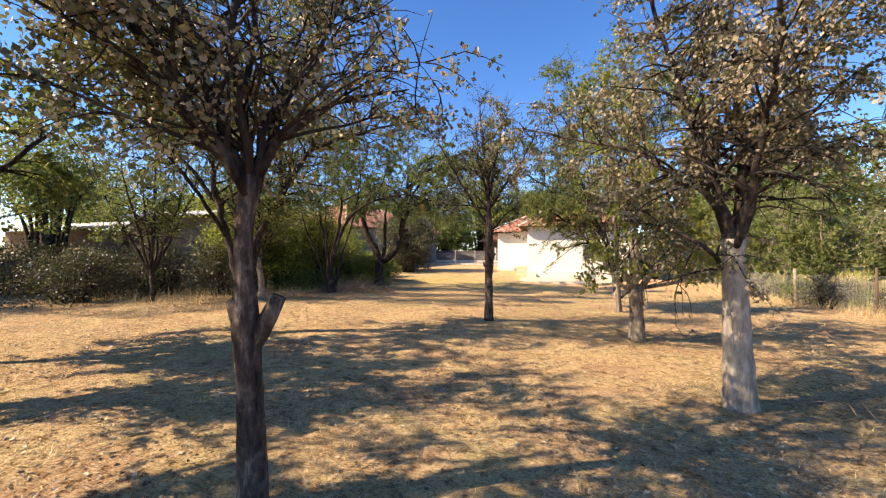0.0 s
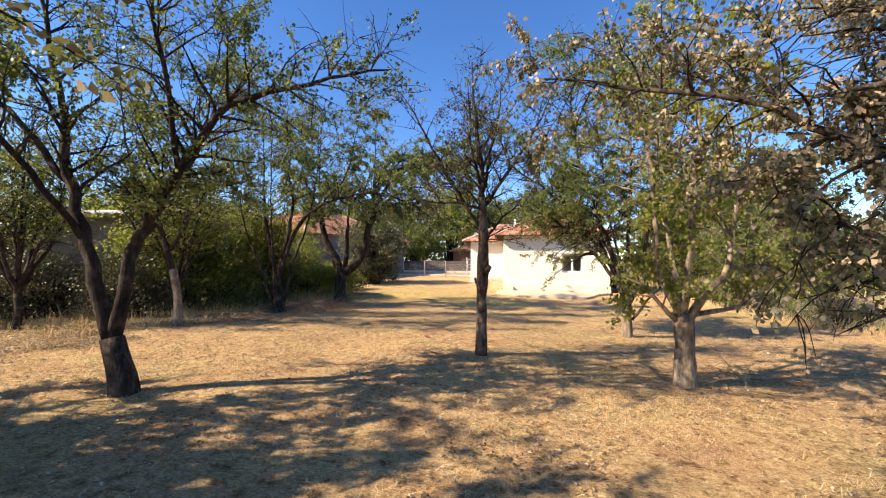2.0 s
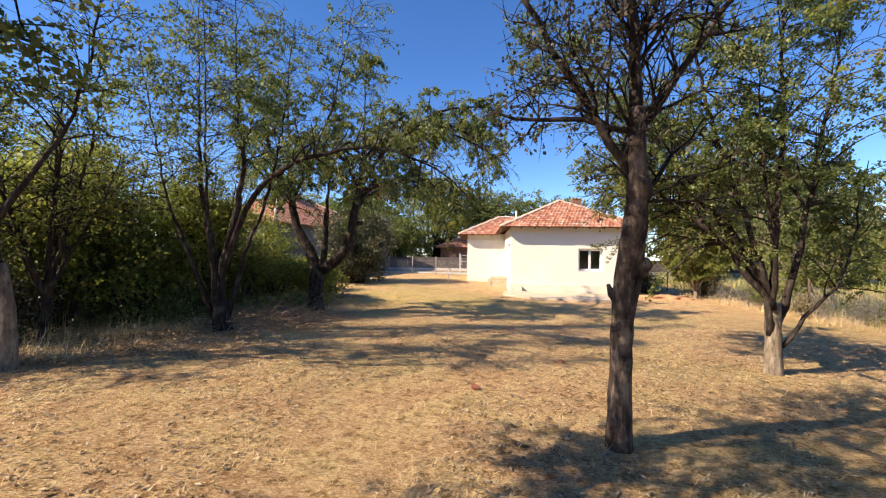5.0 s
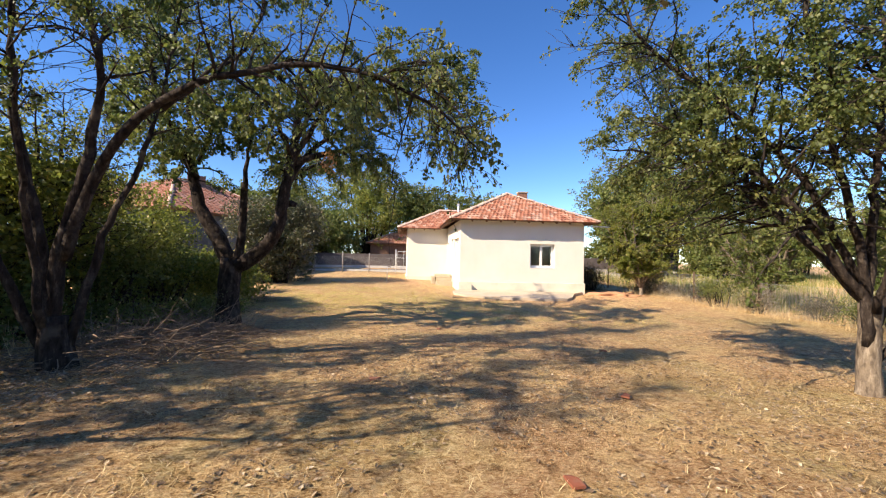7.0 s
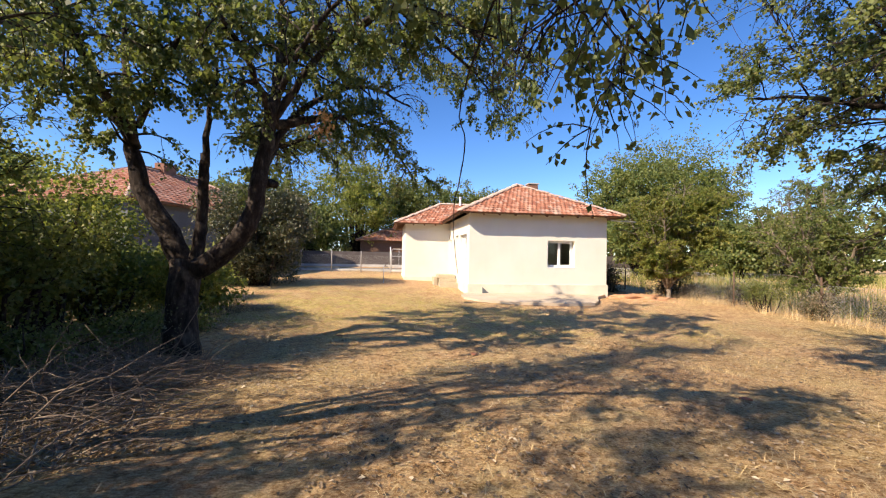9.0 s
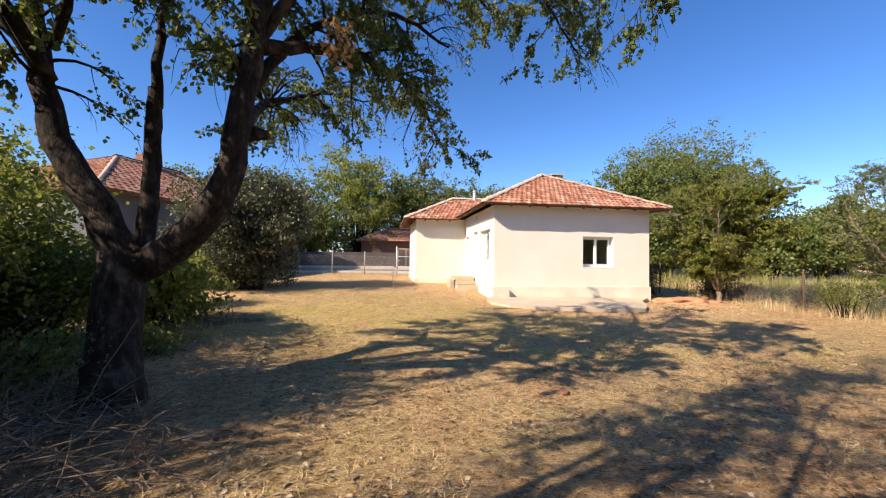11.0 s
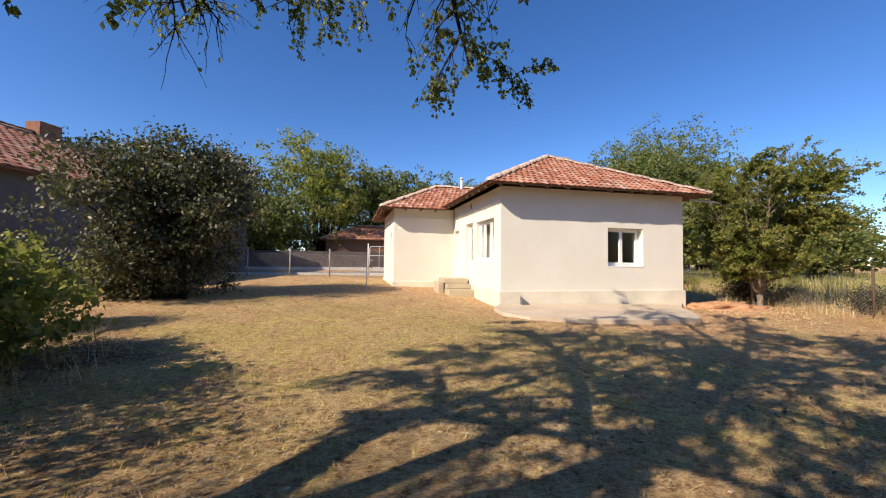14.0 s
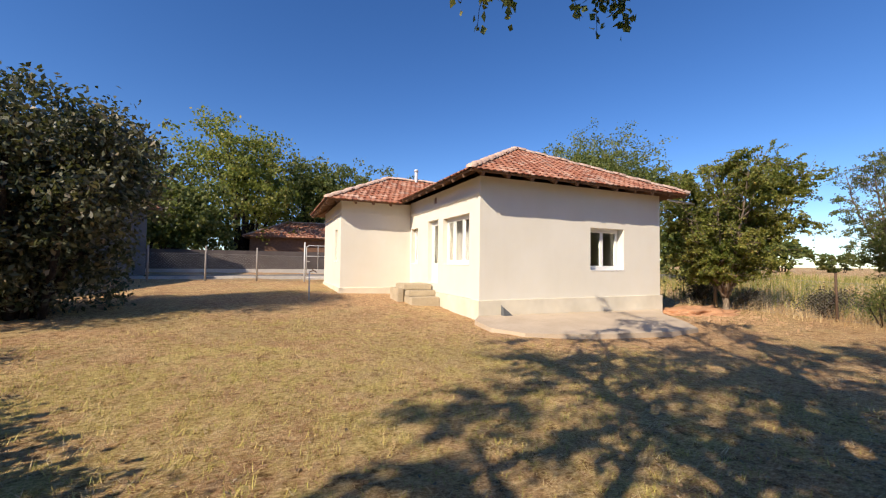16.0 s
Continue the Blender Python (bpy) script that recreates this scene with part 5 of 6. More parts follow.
for i in range(13):
    bush("fence_shrub", 15.9 + 0.4 * math.sin(i * 1.9), 28.8 - i * 1.8, 0.6, 0.7, 0.6 + 0.5 * (math.sin(i * 2.3) ** 2), (LEAF_DRY, LEAF_DARK, LEAF_GREEN)[i % 3], "scrubby dry shrub along the wire fence", 130 + i, 2600, 0.06, group="fence shrubs", stems=16)


# ---- fences, street, neighbouring buildings ----
def post(name, x, y, h, r, mat, label, fence, lean=(0, 0)):
    o = Vector((x, y, ground_z(x, y)))
    t = Tubes()
    t.add([o + Vector((0, 0, -0.2)), o + Vector((lean[0] * 0.5, lean[1] * 0.5, h * 0.5)), o + Vector((lean[0], lean[1], h))], [r * 1.05, r, r * 0.92], 8, 0.08)
    t.make(name, mat, fence, label)


def mesh_panel(fence, a, b, h, gap=0.12):
    """Chain-link wire between two points: crossing slanted wires and two straining wires."""
    a, b = Vector((*a, ground_z(*a))), Vector((*b, ground_z(*b)))
    ln = (b - a).length
    d = (b - a) / ln
    nrm = Vector((-d.y, d.x, 0)).normalized()
    v, f = [], []

    def wire(s0, z0, s1, z1, w, off):
        p, q = d * s0 + Vector((0, 0, z0)), d * s1 + Vector((0, 0, z1))
        u = (q - p).normalized()
        c = u.cross(nrm) * w
        k = len(v)
        for e in (p - c, p + c, p + nrm * w * 1.5):
            v.append(e + nrm * off + a)
        for e in (q - c, q + c, q + nrm * w * 1.5):
            v.append(e + nrm * off + a)
        f.extend([(k, k + 1, k + 4, k + 3), (k + 1, k + 2, k + 5, k + 4), (k + 2, k, k + 3, k + 5)])

    n = int((ln + h) / gap)
    for i in range(n):
        s = i * gap - h
        s0, s1 = max(0, s), min(ln, s + h)
        if s1 > s0:
            wire(s0, s0 - s + 0.04, s1, s1 - s + 0.04, 0.0022, 0.0)
            wire(s0, h - (s0 - s) + 0.04, s1, h - (s1 - s) + 0.04, 0.0022, 0.005)
    for z in (0.06, h + 0.02):
        wire(0, z, ln, z, 0.003, 0.0)
    mesh_thing("wire_mesh", v, f, WIRE, fence, kind="stuff")


def right_fence():
    pts = [(17.4, 1.0), (17.0, 4.6), (16.5, 8.4), (16.0, 12.2), (15.6, 16.0), (15.5, 19.6), (15.6, 23.2), (15.5, 26.4), (15.1, 29.6), (15.0, 33.0), (15.0, 37.0), (15.1, 41.0)]
    fence = thing("side_fence", (0, 0, 0), "old chain-link garden fence on wooden and rusty iron posts", "fence")
    for i, (x, y) in enumerate(pts):
        wood = i % 3 == 2
        post("fence_post", x, y, 1.45, 0.06 if wood else 0.035, POSTWOOD if wood else RUST, "weathered wooden fence post" if wood else "dark rusty iron fence post", fence, (0.03 * math.sin(i), 0.03 * math.cos(i)))
    for a, b in zip(pts, pts[1:]):
        mesh_panel(fence, a, b, 1.15, 0.1)


def front_fence():
    fence = thing("street_fence", (0, 0, 0), "grey chain-link fence on grey concrete posts by the street", "fence")
    xs = [1.5, -0.45, -2.45, -4.5, -6.5, -8.5]
    y = 40.0
    for x in xs[1:]:
        post("fence_post", x, y, 1.5, 0.04, POSTGREY, "grey concrete fence post", fence)
    for a, b in zip(xs, xs[1:]):
        mesh_panel(fence, (a, y), (b, y), 1.15)
    g = thing("gate", (1.58, y, ground_z(1.58, y)), "pale metal garden gate with a curved top rail", "gate")
    for x in (0, 1.18):
        t = Tubes()
        t.add([(x, 0, -0.2), (x, 0, 1.86)], [0.035, 0.035], 8)
        t.make("gate_post", WHITEMETAL, g)
    t = Tubes()
    t.add([(0.08, 0, 0.18), (0.08, 0, 1.6), (0.16, 0, 1.7), (1.02, 0, 1.7), (1.1, 0, 1.6), (1.1, 0, 0.18), (0.08, 0, 0.18)], [0.02] * 7, 6)
    t.make("gate_frame", WHITEMETAL, g)
    for z in (0.55, 1.2):
        t = Tubes()
        t.add([(0.09, 0, z), (1.09, 0, z)], [0.014, 0.014], 6)
        t.make("rail", WHITEMETAL, g)
    t = Tubes()
    t.add([(0.6, 0, 0.55), (0.6, 0, 1.69)], [0.012, 0.012], 6)
    t.make("rail", WHITEMETAL, g)
    t = Tubes()
    t.add([(0.09, -0.03, 0.95), (0.24, -0.05, 0.95)], [0.014, 0.012], 6)
    t.make("handle", WHITEMETAL, g)
    w = thing("water_tap", (1.19, 32.5, ground_z(1.19, 32.5)), "standing garden water pipe with a small tap", "tap")
    t = Tubes()
    t.add([(0, 0, -0.1), (0.0, 0, 0.85)], [0.02, 0.02], 8)
    t.make("pipe", WHITEMETAL, w)
    t = Tubes()
    t.add([(0, 0, 0.83), (0.12, -0.02, 0.86), (0.2, -0.03, 0.8)], [0.018, 0.018, 0.014], 8)
    t.add([(0.08, -0.01, 0.87), (0.08, -0.01, 0.93)], [0.012, 0.025], 8)
    t.make("spout", RUST, w)


right_fence()
front_fence()


def street():
    def strip(name, y0, y1, x0, x1, dz, h, mat, label):
        z = ground_z(0, (y0 + y1) / 2)
        ob = boxes(name, [(x0, x1, y0, y1, z + dz - 0.5, z + h)], mat, None, label, 0.01)
        tagged(ob, category=name.replace("_", " "), kind="structure")

    strip("kerb", 42.2, 42.35, -40, 40, 0, 0.14, KERB, "pale kerb stones along the street")
    strip("road", 42.36, 45.6, -40, 40, 0, 0.06, ASPHALT, "worn grey village street")
    w = thing("street_wall", (0, 0, 0), "rough dark grey-brown rendered wall across the street", "wall")
    z = ground_z(0, 47)
    boxes("wall_body", [(-22, 30, 46.6, 46.85, z - 0.4, z + 1.3)], STREETWALL, w, "", 0.01)
    boxes("wall_foot", [(-22, 30, 46.5, 46.6, z - 0.4, z + 0.2)], KERB, w, "pale cement foot", 0.01)


street()


def tiled_block(name, x0, x1, y0, y1, z_eave, rise, label, ridge_x=True, wall=GREYWALL, roof=TILE, over=0.45):
    """A plain building with a hipped tile roof, courses of tiles and a boarded eave."""
    g = ground_z((x0 + x1) / 2, (y0 + y1) / 2)
    root = thing(name, (0, 0, 0), label, "house")
    boxes("wall", [(x0, x1, y0, y1, g - 0.3, z_eave)], wall, root)
    a0, a1, b0, b1 = x0 - over, x1 + over, y0 - over, y1 + over
    run = min(a1 - a0, b1 - b0) / 2
    if a1 - a0 > b1 - b0:
        r0, r1 = ((a0 + run, (b0 + b1) / 2), (a1 - run, (b0 + b1) / 2))
    else:
        r0, r1 = (((a0 + a1) / 2, b0 + run), ((a0 + a1) / 2, b1 - run))
    zt = z_eave + rise
    v = [(a0, b0, z_eave), (a1, b0, z_eave), (a1, b1, z_eave), (a0, b1, z_eave), (*r0, zt), (*r1, zt)]
    faces = [(0, 1, 5, 4), (2, 3, 4, 5), (3, 0, 4), (1, 2, 5)] if a1 - a0 > b1 - b0 else [(0, 1, 4), (2, 3, 5), (3, 0, 4, 5), (1, 2, 5, 4)]
    mesh_thing("roof_deck", v + [(a0, b0, z_eave - 0.08), (a1, b0, z_eave - 0.08), (a1, b1, z_eave - 0.08), (a0, b1, z_eave - 0.08)],
               faces + [(6, 7, 1, 0), (7, 8, 2, 1), (8, 9, 3, 2), (9, 6, 0, 3), (9, 8, 7, 6)], SOFFIT, root, "dark boarded eaves")
    tv, tf = [], []
    for f in faces:
        tile_slope([Vector(v[i]) for i in f], lambda c, q: (tf.append([len(tv) + k for k in range(len(q))]), tv.extend(q)), 0.34, 0.36, merged=True)
    mesh_thing("roof_tiles", tv, tf, roof, root, "red-brown clay tiles", kind="stuff")
    t = Tubes()
    for i in range(4):
        t.add([v[i], v[4] if (Vector(v[i]) - Vector(v[4])).length < (Vector(v[i]) - Vector(v[5])).length else v[5]], [0.1, 0.1], 6)
    t.add([v[4], v[5]], [0.1, 0.1], 6)
    t.make("ridge_tiles", RIDGE, root, "pale mortared ridge")
    return root


def inside_polygon(u, w, poly):
    hit = False
    for (x0, y0), (x1, y1) in zip(poly, poly[1:] + poly[:1]):
        if (y0 > w) != (y1 > w) and u < (x1 - x0) * (w - y0) / (y1 - y0) + x0:
            hit = not hit
    return hit


def tile_shape(wd, ln):
    """One clay tile: a pan with a raised roll and a thick lower edge; x across, y up the slope."""
    prof = [(0.0, 0.028), (0.16, 0.036), (0.30, 0.014), (0.60, 0.010), (0.78, 0.020), (1.02, 0.030)]
    v = []
    for y, lift in ((0.0, 0.018), (ln * 1.08, 0.0)):
        v += [((x - 0.5) * wd, y, z + lift) for x, z in prof]
    v += [((x - 0.5) * wd, 0.004, z - 0.006) for x, z in prof]
    n = len(prof)
    f = [(i, i + 1, n + i + 1, n + i) for i in range(n - 1)] + [(2 * n + i, 2 * n + i + 1, i + 1, i) for i in range(n - 1)]
    return v, f


def tile_slope(pts, put, wd=0.20, ln=0.29, merged=False):
    """Lay courses of tiles on a slope whose first edge is its eave. put(center, quads) or put(matrix, None)."""
    origin, ux = pts[0], (pts[1] - pts[0]).normalized()
    nrm = (pts[1] - pts[0]).cross(pts[2] - pts[0]).normalized()
    uy = nrm.cross(ux)
    poly = [((p - origin).dot(ux), (p - origin).dot(uy)) for p in pts]
    u0, u1 = min(p[0] for p in poly), max(p[0] for p in poly)
    top = max(p[1] for p in poly)
    tv, tf = tile_shape(wd, ln)
    rows = int(top / ln) + 1
    basis = Matrix((ux, uy, nrm)).transposed().to_4x4()
    for r in range(rows):
        w = r * ln - 0.05
        n = int((u1 - u0) / wd) + 2
        for c in range(n):
            u = u0 + (c + 0.5 + 0.5 * (r % 2)) * wd
            if not inside_polygon(u, w + ln * 0.45 + 0.03, poly):
                continue
            jit = random.uniform(-1, 1)
            m = Matrix.Translation(origin + ux * (u + 0.006 * jit) + uy * (w + 0.012 * random.uniform(-1, 1)) + nrm * 0.012) @ basis @ pose(0, 0, 0, 0.8 * random.uniform(-1, 1), 0.8 * jit, 1.2 * random.uniform(-1, 1))
            if merged:
                q = [m @ Vector(p) for p in tv]
                for face in tf:
                    put(None, [q[i] for i in face])
            else:
                put(m, None)


nb = tiled_block("neighbour_house", -10.15, -0.45, 0.45, 14.55, 3.8, 2.6, "grey rendered neighbouring house with a red-brown tiled hip roof")
tiled_block("street_house", -1.5, 8.5, 54.5, 60.0, 3.1, 1.5, "low dark-walled house across the street with a faded tile roof", wall=SOFFIT)
boxes("chimney_body", [(-5.6, -4.9, 6.6, 7.5, 5.6, 6.95)], BRICK, nb, "short broad brick chimney stack", 0.01)
nb.matrix_world = pose(-9.6, 30.4, 0, 0, 0, -17.5)


def old_shed(x0, x1, y0, y1, low, high, label):
    s = thing("old_shed", (0, 0, 0), label, "shed")
    boxes("wall", [(x0, x1, y0, y1, -0.2, low - 0.06)], SHEDWALL, s)
    v, f = [], []
    n = int((x1 - x0) * 14)
    for i in range(n + 1):
        x = x0 - 0.3 + (x1 - x0 + 0.6) * i / n
        z = 0.03 * math.sin(i * math.pi / 2)
        for dz in (0, 0.01):
            v += [(x, y0 - 0.5, low + z + dz), (x, y1 + 0.3, high + z + dz)]
    for i in range(n):
        k = i * 4
        f += [(k, k + 4, k + 5, k + 1), (k + 2, k + 3, k + 7, k + 6), (k, k + 2, k + 6, k + 4)]
    mesh_thing("sheet_roof", v, f, SHEETROOF, s, "pale corrugated roof sheets", True)


old_shed(-11.0, -6.6, 14.1, 17.0, 3.0, 3.6, "old mud-walled shed with a pale corrugated sheet roof")
old_shed(-17.0, -11.4, 13.4, 16.0, 2.5, 3.0, "long low old shed with a weathered corrugated roof")


def shard(x, y, turn, k):
    o = thing("tile_shard", (x, y, ground_z(x, y) + 0.02), "flat broken piece of red clay tile on the ground", "tile shard", "tile shards", "", turn)
    v = [(-0.09 * k, -0.04, 0), (0.02, -0.06 * k, 0.004), (0.1 * k, -0.01, 0), (0.07, 0.05 * k, 0.006), (-0.06, 0.05, 0.002)]
    n = len(v)
    v += [(x_, y_, z_ + 0.018) for x_, y_, z_ in v]
    mesh_thing("piece", v, [tuple(range(n, 2 * n)), tuple(reversed(range(n)))] + [(i, (i + 1) % n, (i + 1) % n + n, i + n) for i in range(n)], TILE, o)


for k, (x, y) in enumerate([(1.68, 14.4), (4.5, 13.9), (3.1, 12.2), (5.6, 16.4), (0.4, 20.6), (2.9, 19.1)]):
    shard(x, y, 50 * k, 0.5 + 0.12 * (k % 3))


# ---- grass, straw, weeds ----
def blades(name, count, area, height, width, mat, seed, flat, label, pick=None, tilt=0.5, tuft=1, spread=0.05):
    rng = np.random.default_rng(seed)
    x = np.repeat(rng.uniform(area[0], area[1], count // tuft), tuft)
    y = np.repeat(rng.uniform(area[2], area[3], count // tuft), tuft)
    if tuft > 1:
        x, y = x + rng.normal(0, spread, len(x)), y + rng.normal(0, spread, len(y))
    keep = [i for i in range(len(x)) if pick is None or pick(x[i], y[i], rng)]
    x, y = x[keep], y[keep]
    n = len(x)
    z = np.array([ground_z(a, b) for a, b in zip(x, y)])
    a = rng.uniform(0, 2 * np.pi, n)
    h = height * rng.uniform(0.4, 1.3, n)
    lean = np.clip(rng.normal(flat, tilt * 0.5, n), 0, 1.0) * np.pi / 2
    dx, dy, dz = np.cos(a) * np.sin(lean), np.sin(a) * np.sin(lean), np.cos(lean)
    px, py = -np.sin(a), np.cos(a)
    w = width * rng.uniform(0.5, 1.3, n)
    v = np.empty((n, 4, 3))
    base = np.stack([x, y, z + 0.004], 1)
    p = np.stack([px, py, np.zeros(n)], 1) * w[:, None]
    d = np.stack([dx, dy, dz], 1) * h[:, None]
    v[:, 0], v[:, 1] = base - p, base + p
    v[:, 2] = base + d + p * 0.3 + np.stack([np.zeros(n), np.zeros(n), -0.12 * h * np.sin(lean)], 1) + np.array([0, 0, 0.008])
    v[:, 3] = v[:, 2] - p * 0.6
    me = bpy.data.meshes.new(name)
    me.vertices.add(n * 4)
    me.vertices.foreach_set("co", v.ravel())
    me.loops.add(n * 4)
    me.loops.foreach_set("vertex_index", np.arange(n * 4, dtype=np.int32))
    me.polygons.add(n)
    me.polygons.foreach_set("loop_start", np.arange(0, n * 4, 4, dtype=np.int32))
    me.update()
    me.materials.append(mat)
    return tagged(new(name, me), label, "grass", kind="stuff")


def off_slab(x, y):
    return not (4.5 < x < 11.4 and 26.6 < y) and not (x > HX0 - 1.1 and y > HY0) and not (x > 2.2 and y > 34.2)


def patchy(x, y, rng):
    return off_slab(x, y) and noise.noise(Vector((x * 0.9, y * 0.9, 3))) + noise.noise(Vector((x * 3, y * 3, 7))) * 0.6 > -0.35 + 0.5 * rng.random()


def greenish(x, y, rng):
    near = math.exp(-((x - 0.5) / 5) ** 2 - ((y - 25.5) / 4.5) ** 2) + 0.45 * math.exp(-((x - 8) / 4) ** 2 - ((y - 22) / 2.5) ** 2)
    return off_slab(x, y) and near + 0.5 * noise.noise(Vector((x * 0.8, y * 0.8, 9))) > 0.25 + 0.5 * rng.random()


blades("straw", 170000, (-7, 14, 1.0, 27), 0.10, 0.0022, STRAW, 201, 0.94, "short dry mown straw lying on the ground", patchy, 0.14)
blades("straw_tufts", 130000, (-6, 13, 2.0, 26), 0.085, 0.0026, STRAW, 211, 0.82, "tangled tufts of dry grass", patchy, 0.3, 20, 0.07)
blades("stubble", 30000, (-5, 12, 2, 24), 0.022, 0.0013, STRAW, 202, 0.35, "short upright dry stubble", patchy)
blades("straw", 50000, (-8, 14, 24, 40), 0.06, 0.0025, STRAW, 203, 0.92, "short dry straw near the house", patchy)
blades("grass", 150000, (-6, 13, 19, 32), 0.055, 0.0028, GREENGRASS, 204, 0.66, "short yellow-green grass patches", greenish, 0.4, 14, 0.06)
blades("hedge_weeds", 9000, (-9, -2.2, 10, 27), 0.34, 0.004, STRAW, 205, 0.45, "long dry weeds along the hedge", lambda x, y, r: x < -3.0 + 0.8 * math.sin(y * 1.1) + (0.8 if 14 < y < 24 else 0))
blades("fence_weeds", 20000, (13.6, 18.2, 3, 31), 0.36, 0.004, STRAW, 206, 0.45, "dry weeds along the wire fence", lambda x, y, r: abs(x - max(15.5, 17.4 - (y - 1) * 0.12)) < 0.9)
blades("field_grass", 60000, (15.0, 48, 6, 62), 0.5, 0.007, STRAW, 207, 0.35, "tall dry yellow grass of the open field", lambda x, y, r: x > max(15.8, 17.6 - (y - 1) * 0.12))
blades("field_herbs", 60000, (15.5, 48, 6, 62), 0.7, 0.02, FIELDGREEN, 208, 0.3, "green weeds among the field grass", lambda x, y, r: x > max(15.9, 17.8 - (y - 1) * 0.12) and noise.noise(Vector((x * 0.3, y * 0.3, 1))) > -0.05)


def litter():
    rng = np.random.default_rng(77)
    pts = []
    for _ in range(75000):
        x, y = rng.uniform(-6, 13), rng.uniform(0.5, 21 + 1.5 * rng.random() + max(0.0, rng.normal(0, 1.0)))
        if noise.noise(Vector((x * 0.7, y * 0.7, 11))) > -0.1 + 0.4 * (rng.random() - 0.5):
            pts.append((x, y, ground_z(x, y) + 0.012))
    for _ in range(42000):
        y = rng.uniform(8, 26)
        edge = -1.0 - 1.6 * smoothstep(y, 17.5, 20.5) - 1.6 * (1 - smoothstep(y, 11.5, 14.0)) + 0.5 * math.sin(y * 2.1) + 0.2 * math.sin(y * 7)
        x = edge - abs(rng.normal(0, 1.6)) + 0.15 * rng.normal()
        pts.append((x, y, ground_z(x, y) + 0.012 + 0.03 * rng.random()))
    c = np.array(pts)
    n = len(c)
    a = rng.uniform(0, 2 * np.pi, n)
    s = rng.uniform(0.012, 0.030, n)[:, None]
    u = np.stack([np.cos(a), np.sin(a), rng.normal(0, 0.15, n)], 1)
    w = np.stack([-np.sin(a), np.cos(a), rng.normal(0, 0.3, n)], 1)
    v = np.stack([c - u * s, c + w * s * 0.5 + [0, 0, 0.006], c + u * s, c - w * s * 0.5 + [0, 0, 0.004]], 1)
    me = bpy.data.meshes.new("leaf_litter")
    me.from_pydata(v.reshape(-1, 3).tolist(), [], [(4 * i, 4 * i + 1, 4 * i + 2, 4 * i + 3) for i in range(n)])
    me.materials.append(LITTER)
    tagged(new("leaf_litter", me), "scattered dry fallen leaves on the ground", "leaf litter", kind="stuff")


litter()


def twig_heap(x, y, rx, ry, h, n, seed, label):
    rng = random.Random(seed)
    root = thing("brushwood_heap", (x, y, ground_z(x, y)), label, "brushwood heap")
    rest = Tubes()
    for c in range(n):
        t = Tubes() if c < 60 else rest
        a, q = rng.uniform(0, 6.28), math.sqrt(rng.random())
        p = Vector((math.cos(a) * rx * q, math.sin(a) * ry * q, max(0.02, h * (1 - q) * rng.random())))
        d = Vector((rng.uniform(-1, 1), rng.uniform(-1, 1), rng.uniform(-0.1, 0.35)))
        r = rng.uniform(0.002, 0.009)
        pts = sag(p, d, rng.uniform(0.3, 1.0), 4, rng, 0.08, 0.25)
        pts = [Vector((s.x, s.y, max(0.01, s.z))) for s in pts]
        t.add(pts, [r, r * 0.9, r * 0.7, r * 0.5, r * 0.3], 4)
        if t is not rest:
            t.make("twig", LOOSEWOOD, root)
    if rest.v:
        rest.make("brushwood", LOOSEWOOD, root, kind="stuff")


twig_heap(-2.0, 17.5, 1.3, 1.2, 0.3, 620, 306, "flat spread of dry twigs and stalks before the apple tree")
twig_heap(-2.9, 18.9, 1.0, 0.9, 0.5, 320, 307, "tangled dry branches beside the apple trunk")
twig_heap(-1.9, 15.9, 1.3, 1.5, 0.5, 620, 301, "heap of dry cut branches below the old trees")
twig_heap(-3.8, 19.8, 1.2, 1.8, 0.45, 260, 302, "dry cut branches and leaves along the hedge")
twig_heap(9.4, 6.2, 1.5, 1.2, 0.15, 110, 303, "thin dry twigs lying on the ground")
twig_heap(8.2, 10.4, 1.4, 0.8, 0.15, 80, 304, "thin dry twigs beside the trunk")
twig_heap(-3.4, 24.8, 0.9, 0.7, 0.25, 120, 305, "dry twigs before the low bush")


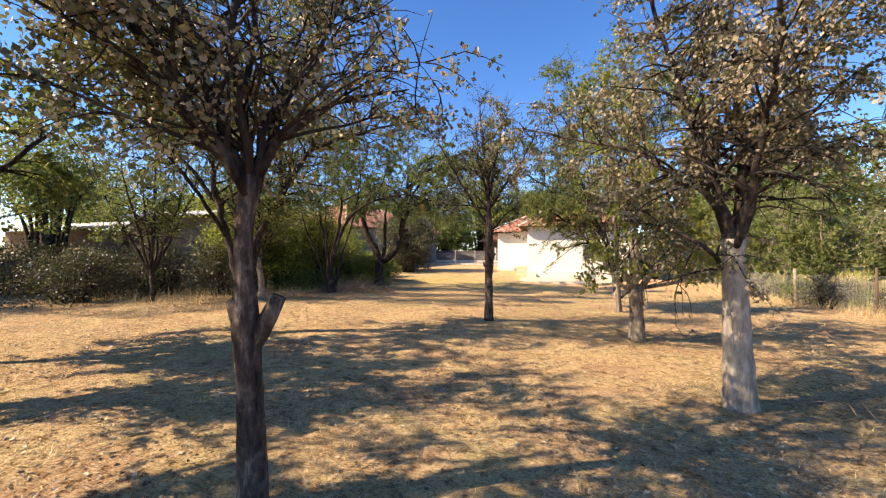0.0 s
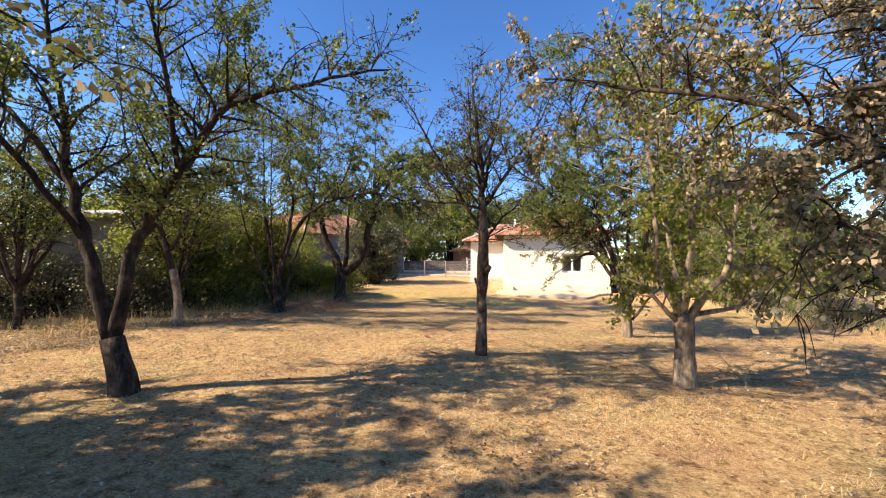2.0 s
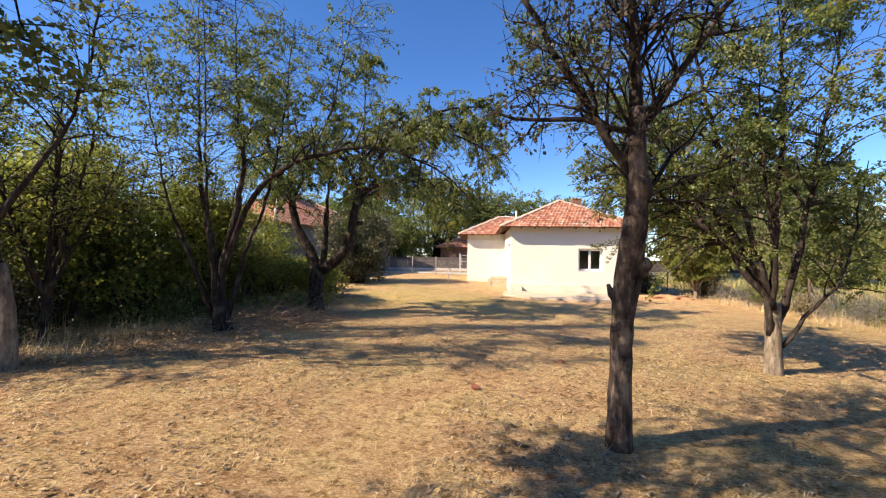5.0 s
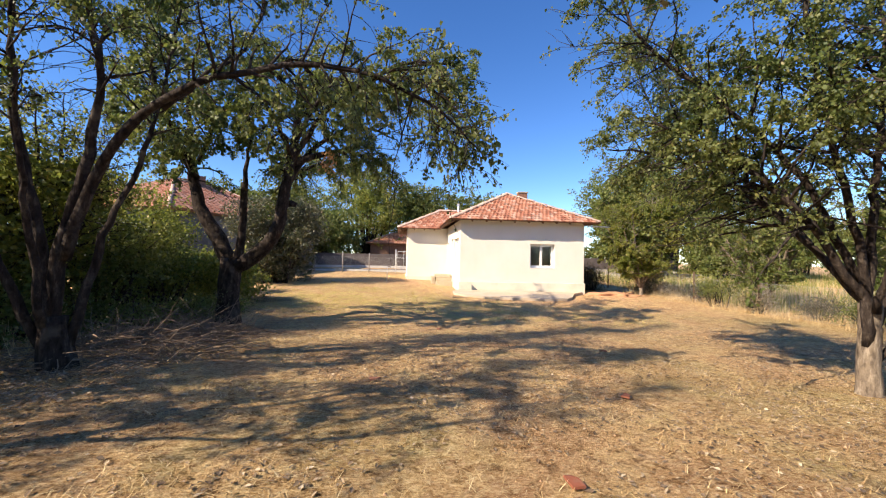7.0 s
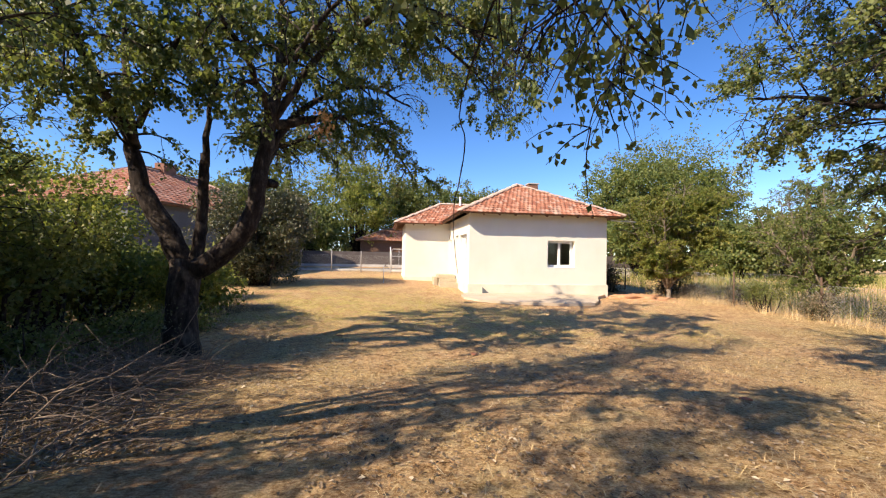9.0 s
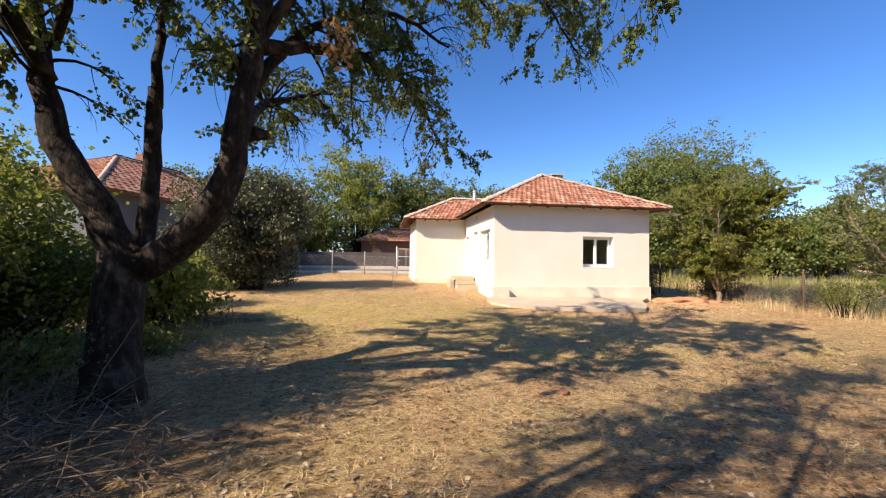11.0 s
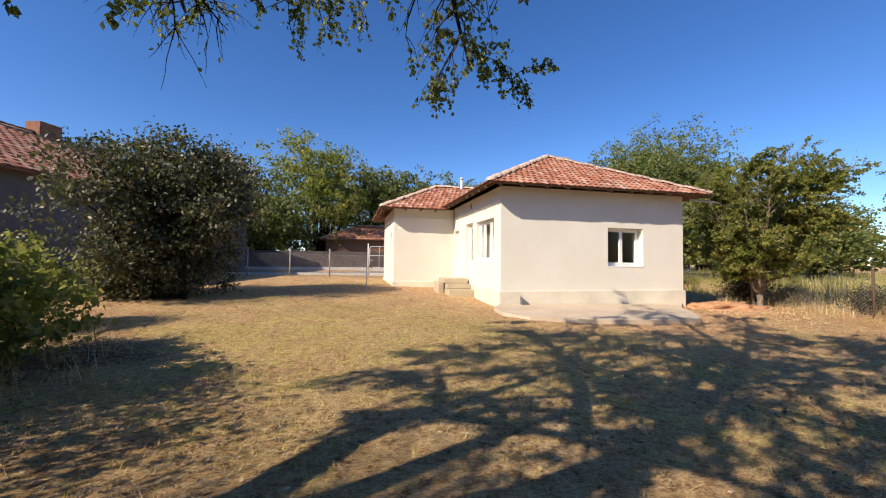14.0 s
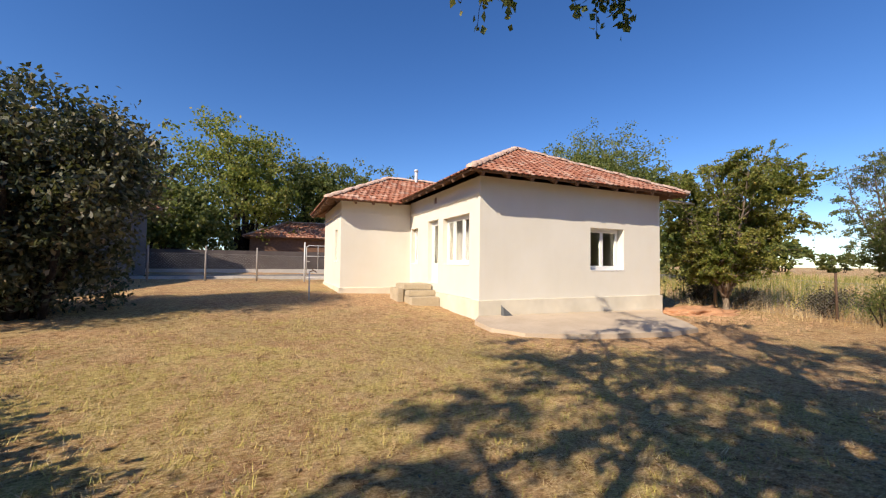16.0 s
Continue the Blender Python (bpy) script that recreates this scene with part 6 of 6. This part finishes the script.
# ---- roof tiles of the house, laid last ----
def lay_roof():
    tv, tf = tile_shape(0.20, 0.29)
    me = bpy.data.meshes.new("roof_tile")
    me.from_pydata(tv, [], tf)
    me.materials.append(TILE)
    singles = {"front_slope": [], "wing_front_slope": []}
    rest_v, rest_f = [], []
    for name, pts in ROOF:
        mats = []
        tile_slope([Vector(p) for p in pts], lambda m, q: mats.append(m))
        near = []
        if name == "front_slope":
            near = sorted(mats, key=lambda m: m.translation.z)[:170]
        if name == "west_slope":
            near = sorted(mats, key=lambda m: m.translation.y)[:70]
        if name == "wing_front_slope":
            near = sorted(mats, key=lambda m: m.translation.z)[:60]
        for m in near:
            ob = new("roof_tile", me)
            ob.parent = HOUSE
            ob.matrix_basis = m
        chosen = set(map(id, near))
        for m in mats:
            if id(m) in chosen:
                continue
            k = len(rest_v)
            rest_v += [m @ Vector(p) for p in tv]
            rest_f += [[k + i for i in face] for face in tf]
    mesh_thing("upper_roof_tiles", rest_v, rest_f, TILE, HOUSE, "red clay tile courses", kind="stuff")


lay_roof()


def clods():
    """Loose lumps of soil and pebbles near the house and on bare patches."""
    rng = random.Random(88)
    v, f = [], []
    for _ in range(1800):
        if rng.random() < 0.6:
            x, y, s = rng.gauss(12.6, 1.5), rng.gauss(28.4, 1.1), rng.uniform(0.01, 0.04)
        elif rng.random() < 0.5:
            x, y, s = rng.uniform(2.0, 4.8), rng.uniform(27, 34), rng.uniform(0.008, 0.03)
        else:
            x, y, s = rng.uniform(-3, 12), rng.uniform(3, 27), rng.uniform(0.006, 0.018)
        if x > HX0 - 0.1 and y > HY0 - 0.1 and x < HX1 + 0.1 or not off_slab(x, y) and y < 29:
            continue
        z = ground_z(x, y) + s * 0.2
        k = len(v)
        a = rng.uniform(0, 3)
        for p, q, r in ((1, 0, 0), (0, 1, 0), (-1, 0, 0), (0, -1, 0), (0, 0, 0.8), (0, 0, -0.6)):
            e = rng.uniform(0.7, 1.3) * s
            v.append((x + (p * math.cos(a) - q * math.sin(a)) * e, y + (p * math.sin(a) + q * math.cos(a)) * e, z + r * e))
        f += [(k + i, k + (i + 1) % 4, k + 4) for i in range(4)] + [(k + (i + 1) % 4, k + i, k + 5) for i in range(4)]
    ob = mesh_thing("soil_clods", v, f, CLOD, None, "small crumbled lumps of pale soil and pebbles", kind="stuff")
    tagged(ob, category="soil")


clods()
